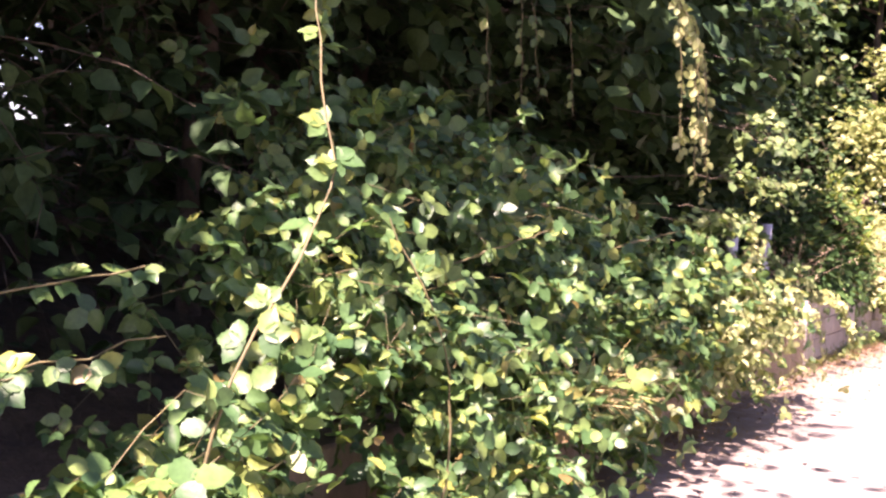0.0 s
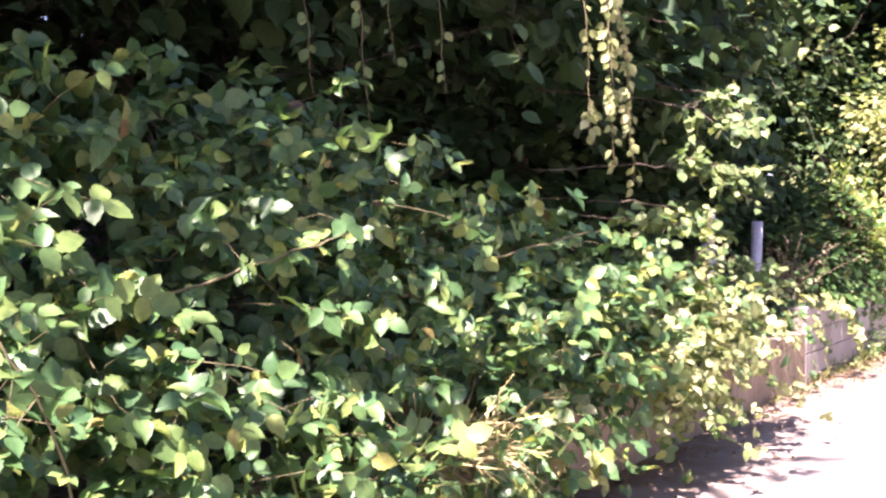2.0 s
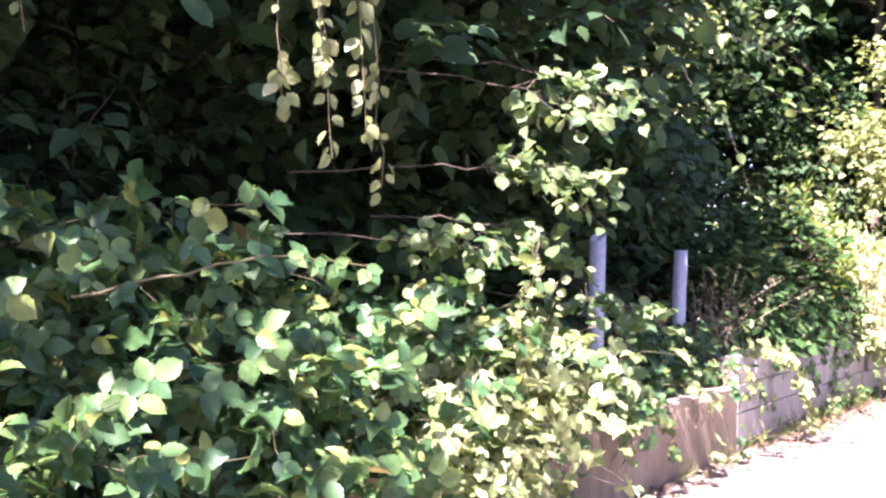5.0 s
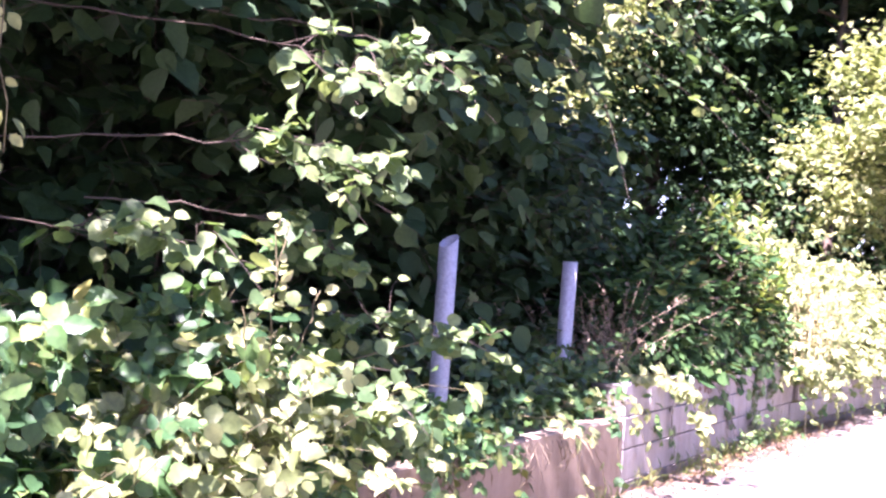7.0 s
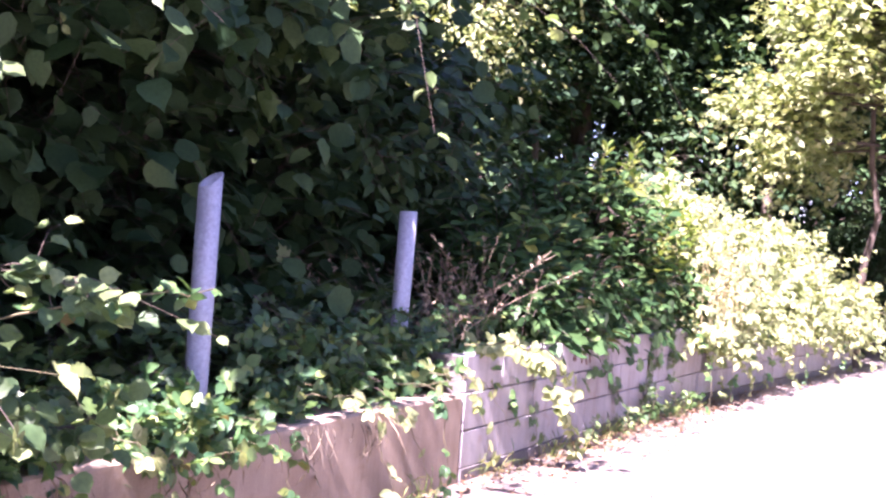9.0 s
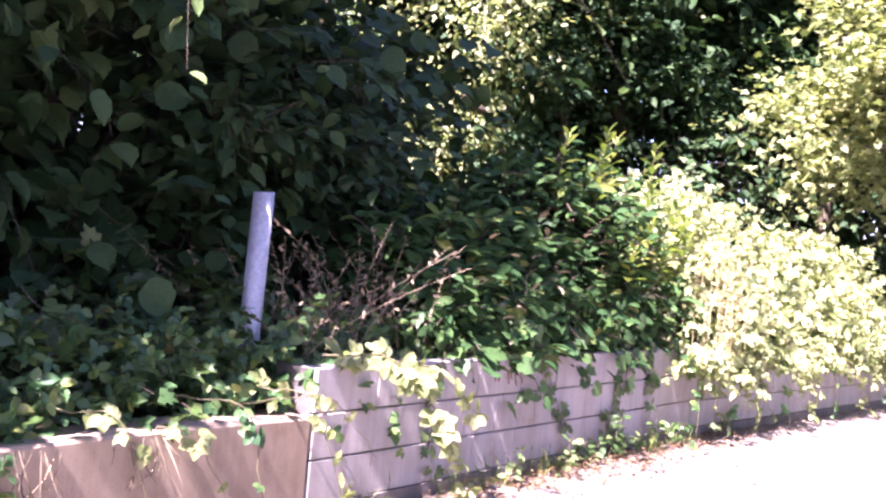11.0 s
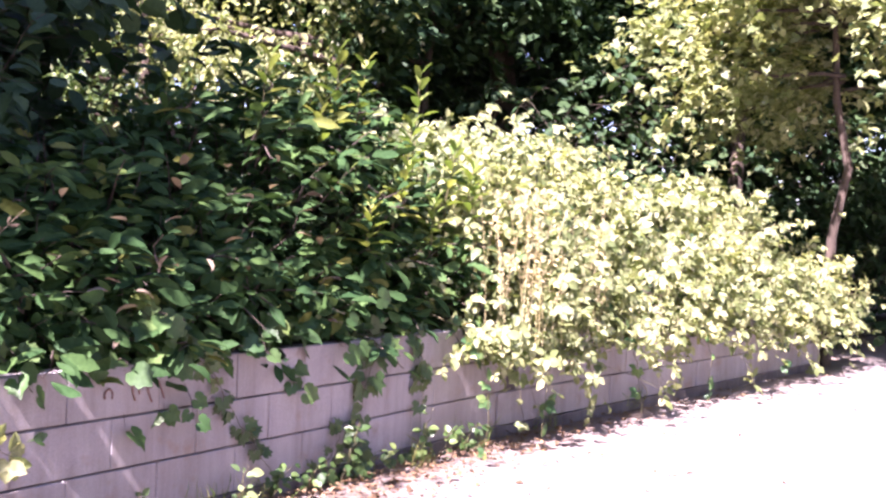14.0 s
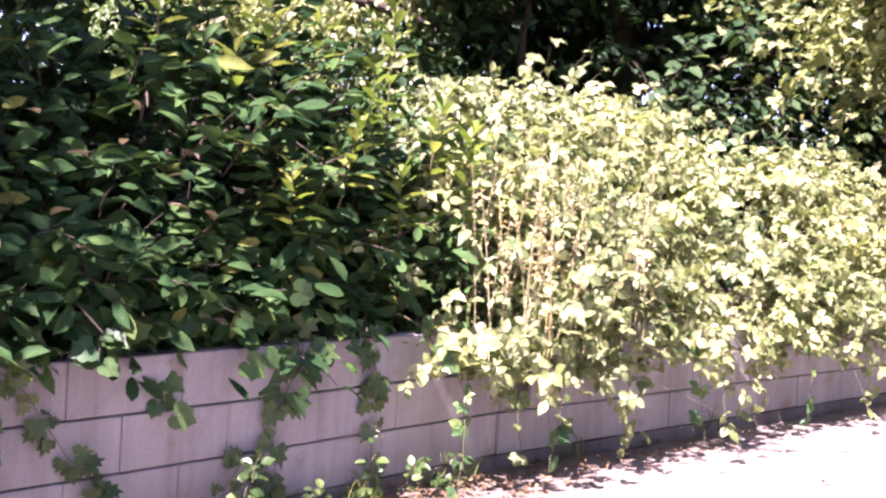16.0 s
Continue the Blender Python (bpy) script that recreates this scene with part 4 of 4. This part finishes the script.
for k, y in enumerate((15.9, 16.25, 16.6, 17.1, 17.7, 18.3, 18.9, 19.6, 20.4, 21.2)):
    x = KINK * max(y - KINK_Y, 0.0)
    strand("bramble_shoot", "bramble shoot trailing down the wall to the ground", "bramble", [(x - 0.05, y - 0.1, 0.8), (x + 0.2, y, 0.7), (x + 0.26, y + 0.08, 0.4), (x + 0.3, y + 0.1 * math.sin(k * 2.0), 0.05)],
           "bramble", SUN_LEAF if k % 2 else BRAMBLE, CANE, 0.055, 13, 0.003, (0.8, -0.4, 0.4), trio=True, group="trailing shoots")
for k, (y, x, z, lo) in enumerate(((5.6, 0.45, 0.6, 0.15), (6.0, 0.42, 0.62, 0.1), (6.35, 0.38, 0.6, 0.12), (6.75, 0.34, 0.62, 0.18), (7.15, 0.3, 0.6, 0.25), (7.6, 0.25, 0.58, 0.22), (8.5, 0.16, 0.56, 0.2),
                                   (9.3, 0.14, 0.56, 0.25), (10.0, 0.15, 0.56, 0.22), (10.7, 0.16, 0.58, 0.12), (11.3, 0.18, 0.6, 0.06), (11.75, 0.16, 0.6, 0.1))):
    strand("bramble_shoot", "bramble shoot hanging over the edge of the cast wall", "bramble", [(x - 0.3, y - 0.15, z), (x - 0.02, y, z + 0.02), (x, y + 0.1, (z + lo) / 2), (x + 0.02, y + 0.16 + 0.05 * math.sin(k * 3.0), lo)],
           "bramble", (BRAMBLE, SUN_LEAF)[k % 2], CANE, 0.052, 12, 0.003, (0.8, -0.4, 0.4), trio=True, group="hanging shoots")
for k in range(4):
    a = k * 1.5 + 3.6
    strand("ivy", "ivy climbing the trunk of a tree in the wood", "ivy", [(-4.4 + 0.2 * math.cos(a), 20.5 + 0.2 * math.sin(a), 0.8), (-4.4 + 0.2 * math.cos(a + 0.7), 20.5 + 0.2 * math.sin(a + 0.7), 2.8),
                    (-4.4 + 0.17 * math.cos(a + 1.3), 20.5 + 0.17 * math.sin(a + 1.3), 5.4)], "lobed", IVY, BARK, 0.16, 100, 0.01, (0.6, -0.6, 0.3), group="ivy on a trunk")
VINE = "dark green ivy growing down the face of the block wall"
strand("ivy", VINE, "ivy", [(-0.1, 13.85, 0.76), (0.02, 13.95, 0.72), (0.03, 14.15, 0.45), (0.04, 14.45, 0.08)], "lobed", IVY, CANE, 0.075, 42, 0.003, (1, -0.2, 0.2), group="ivy on the wall")
strand("ivy", VINE, "ivy", [(-0.1, 15.2, 0.76), (0.02, 15.25, 0.7), (0.04, 15.1, 0.45), (0.05, 15.0, 0.05)], "lobed", IVY, CANE, 0.11, 46, 0.003, (1, -0.2, 0.2), group="ivy on the wall")
strand("ivy", VINE, "ivy", [(-0.1, 15.5, 0.76), (0.02, 15.6, 0.7), (0.04, 15.65, 0.4), (0.05, 15.6, 0.05)], "lobed", IVY, CANE, 0.085, 36, 0.003, (1, -0.2, 0.2), group="ivy on the wall")
strand("ivy", VINE, "ivy", [(0.02, 14.7, 0.02), (0.05, 14.8, 0.12), (0.04, 14.95, 0.3)], "lobed", IVY, CANE, 0.08, 14, 0.003, (1, -0.2, 0.2), group="ivy on the wall")
strand("ivy", VINE, "ivy", [(0.02, 12.9, 0.75), (0.03, 12.75, 0.5), (0.04, 12.85, 0.1)], "lobed", IVY, CANE, 0.07, 18, 0.003, (1, -0.2, 0.2), group="ivy on the wall")


# ---- dry stalks, grass, litter ----
def stalks(name, label, category, y0, y1, x0, x1, z0, tall, n, mat, radius, tilt=0.2, tufts=True):
    base = np.stack([rng.uniform(x0, x1, n), rng.uniform(y0, y1, n), np.full(n, z0)], 1)
    h = rng.uniform(*tall, n)
    s = np.linspace(0, 1, 7)[None, :, None]
    lean = rng.normal(0, tilt, (n, 1, 3)) * np.array([1, 1, 0])
    path = base[:, None] + s * np.array([0, 0, 1.0]) * h[:, None, None] + lean * s ** 1.6 * h[:, None, None]
    root = thing(name, (float(base[:, 0].mean()), float(base[:, 1].mean()), z0), label, category)
    for p in path:
        hang_on("stalk", tubes_mesh("stalk", p[None], (radius * np.linspace(1, 0.4, 7))[None], mat, 4), root)
    if tufts:
        m = n * 14
        pick, u = rng.integers(0, n, m), rng.uniform(2.5, 5.99, m)
        lo = u.astype(int)
        at = path[pick, lo] + (path[pick, lo + 1] - path[pick, lo]) * (u - lo)[:, None]
        rot = turned(rng.normal(0, 1, (m, 3)) + np.array([0, 0, 0.4]), rng.normal(0, 1, (m, 3)))
        hang_on("dry_leaves", leaves_mesh("dry_leaves", "long", at, rot, rng.uniform(0.015, 0.04, m), mat), root, kind="stuff")
    return root


stalks("dry_weed", "withered brown weed stalks on the wall top", "dry weeds", 12.0, 13.0, -0.5, -0.15, 0.6, (0.3, 0.8), 44, DRY, 0.003, 0.45)
stalks("dry_weed", "tangle of dead brown stems behind the wall", "dry weeds", 12.1, 13.5, -1.0, -0.45, 0.6, (0.3, 0.75), 50, DRY, 0.003, 0.5)
stalks("dry_weed", "tall straw-yellow dead stalks in full sun", "dry weeds", 16.1, 17.4, 0.0, 0.32, 0.6, (0.4, 1.05), 80, STRAW, 0.003, 0.17)
stalks("dry_weed", "reddish withered dock stalks among brambles", "dry weeds", 19.3, 20.6, -0.2, 0.2, 0.6, (0.3, 0.75), 18, DEAD_LEAF, 0.004, 0.2)


def grass_tuft(at, n, tall, mat, label, spread=0.12, lean=(0.5, 0, 0)):
    base = np.array(at) + rng.normal(0, 1, (n, 3)) * np.array([spread * 0.5, spread, 0.0])
    along = np.array(lean) + rng.normal(0, 0.45, (n, 3)) + np.array([0, 0, 0.8])
    rot = turned(along, rng.normal(0, 0.5, (n, 3)) + np.array([0.7, 0, 0.6]))
    root = thing("grass_tuft", at, label, "grass", "grass tufts")
    hang_on("grass", leaves_mesh("grass", "blade", base, rot, rng.uniform(*tall, n), mat), root, kind="stuff")


for y in (4.3, 4.65, 5.0, 5.3):
    grass_tuft((0.2, y, 0.5), 110, (0.12, 0.34), STRAW if y > 4.9 else GRASS, "dry pale grass drooping over the wall", 0.16, (0.9, 0.1, -0.5))
for y in (6.9, 7.6, 8.9, 9.5, 9.9, 10.4, 10.9):
    grass_tuft((0.04, y, 0.49), 20, (0.08, 0.26), DRY, "withered grass hanging down the face of the cast wall", 0.1, (0.35, 0.1, -2.2))
for y in (13.0, 13.35, 13.9, 14.25, 14.9, 15.4, 16.1, 10.6, 11.3, 12.2, 17.0, 18.2, 19.1):
    grass_tuft((0.09 + 0.05 * math.sin(y * 7), y, 0.01), 34, (0.06, 0.2), GRASS, "small green weeds at the foot of the wall", 0.09, (0.3, 0, 0.2))
for y in (14.35, 14.6, 14.85, 15.2, 15.5, 15.75, 16.0):
    strand("weed", "straggly dark weed at the damp foot of the wall", "weed", [(0.08, y, 0.0), (0.12, y + 0.03, 0.12), (0.15, y + 0.08, 0.22 + 0.1 * math.sin(y * 9))], "ovate", IVY, CANE, 0.05, 20, 0.003, (0.5, -0.3, 0.8), group="weeds")
strand("weed", "leafy weed growing at the foot of the wall", "weed", [(0.16, 13.45, 0.0), (0.17, 13.46, 0.12), (0.18, 13.5, 0.24)], "ovate", HAZEL, CANE, 0.05, 22, 0.003, (0.5, -0.3, 0.8), group="weeds")
strand("weed", "leafy weed growing at the foot of the wall", "weed", [(0.2, 14.0, 0.0), (0.22, 14.02, 0.12), (0.22, 14.05, 0.26)], "ovate", HAZEL, CANE, 0.05, 22, 0.003, (0.5, -0.3, 0.8), group="weeds")


def litter(name, label, n, draw, sizes, mat, kind="ovate"):
    at = draw(n)
    rot = turned(rng.normal(0, 1, (n, 3)) * np.array([1, 1, 0.15]), np.array([0, 0, 1.0]) + rng.normal(0, 0.22, (n, 3)))
    ob = tagged(new(name, leaves_mesh(name, kind, at, rot, rng.uniform(*sizes, n), mat)), label, "leaf litter", kind="stuff")
    return ob


litter("leaf_litter", "dry brown leaves gathered along the foot of the wall", 2600,
       lambda n: np.stack([np.abs(rng.exponential(0.22, n)) + 0.02, rng.uniform(2, 22, n), rng.uniform(0.015, 0.035, n)], 1), (0.012, 0.036), DEAD_LEAF)
litter("leaf_litter", "heap of brown leaves and twigs under the block wall", 1100,
       lambda n: np.stack([np.abs(rng.normal(0.2, 0.16, n)) + 0.02, rng.normal(14.6, 1.3, n), rng.uniform(0.015, 0.05, n)], 1), (0.012, 0.04), DEAD_LEAF)
litter("leaf_litter", "scattered dry leaves on the asphalt", 260,
       lambda n: np.stack([rng.uniform(0.3, 4, n), rng.uniform(3, 22, n), rng.uniform(0.018, 0.026, n)], 1), (0.02, 0.05), DEAD_LEAF)
litter("leaf_litter", "dead leaves caught in the laurel", 26,
       lambda n: np.stack([rng.uniform(-0.02, 0.14, n), rng.uniform(13.0, 14.8, n), rng.uniform(0.8, 1.6, n)], 1), (0.06, 0.1), DRY, "long")


# ---- block courses ----
COURSE, LONG = 0.208, 0.46
shapes = []
for k in range(6):
    bm = bmesh.new()
    box(bm, (-0.1, 0.0004, 0.003), (0.0, LONG - 0.0004, COURSE - 0.005), 0.004)
    for v in bm.verts:
        v.co += Vector((0.004, 0.002, 0.002)) * noise.noise(v.co * 7 + Vector((k * 9, 0, 0)))
    shapes.append(from_bmesh("block", bm, BLOCK))
count = 0
for row in range(3):
    y = SPLIT + 0.01 - (0.245 if row % 2 else 0.0)
    while y < 21.6:
        ob = new("block", shapes[count % 6])
        ob.parent = wall_2
        a = max(y, SPLIT + 0.01)
        ob.matrix_basis = Matrix.Translation(Vector((random.uniform(-0.003, 0.003) + KINK * max(a - KINK_Y, 0.0), a, 0.078 + row * COURSE)) - wall_2.location)
        ob.rotation_euler = (0, 0, -math.atan(KINK) if a > KINK_Y - 0.1 else 0)
        ob.scale = (1, (y + LONG - a) / LONG, 1)
        count += 1
        y += LONG

# ---- faded marks on the blocks ----
mark = thing("painted_mark", (0.0, 13.62, 0.58), "faded rust-brown painted characters on the block wall", "graffiti")
RUST = plain_material("faded_rust_paint", (0.15, 0.075, 0.055), (0.27, 0.16, 0.13), 40)
for k, (dy, h) in enumerate(((-0.14, 0.05), (0.0, 0.09), (0.07, 0.1), (0.13, 0.08))):
    a = np.linspace(-0.6, 3.6, 9)
    pts = np.stack([np.full(9, 0.006), 13.62 + dy + 0.02 * np.cos(a + k), 0.585 + h / 2 * np.sin(a + k * 0.4)], 1)
    hang_on("stroke", tubes_mesh("stroke", pts[None], np.full((1, 9), 0.0045), RUST, 4), mark)
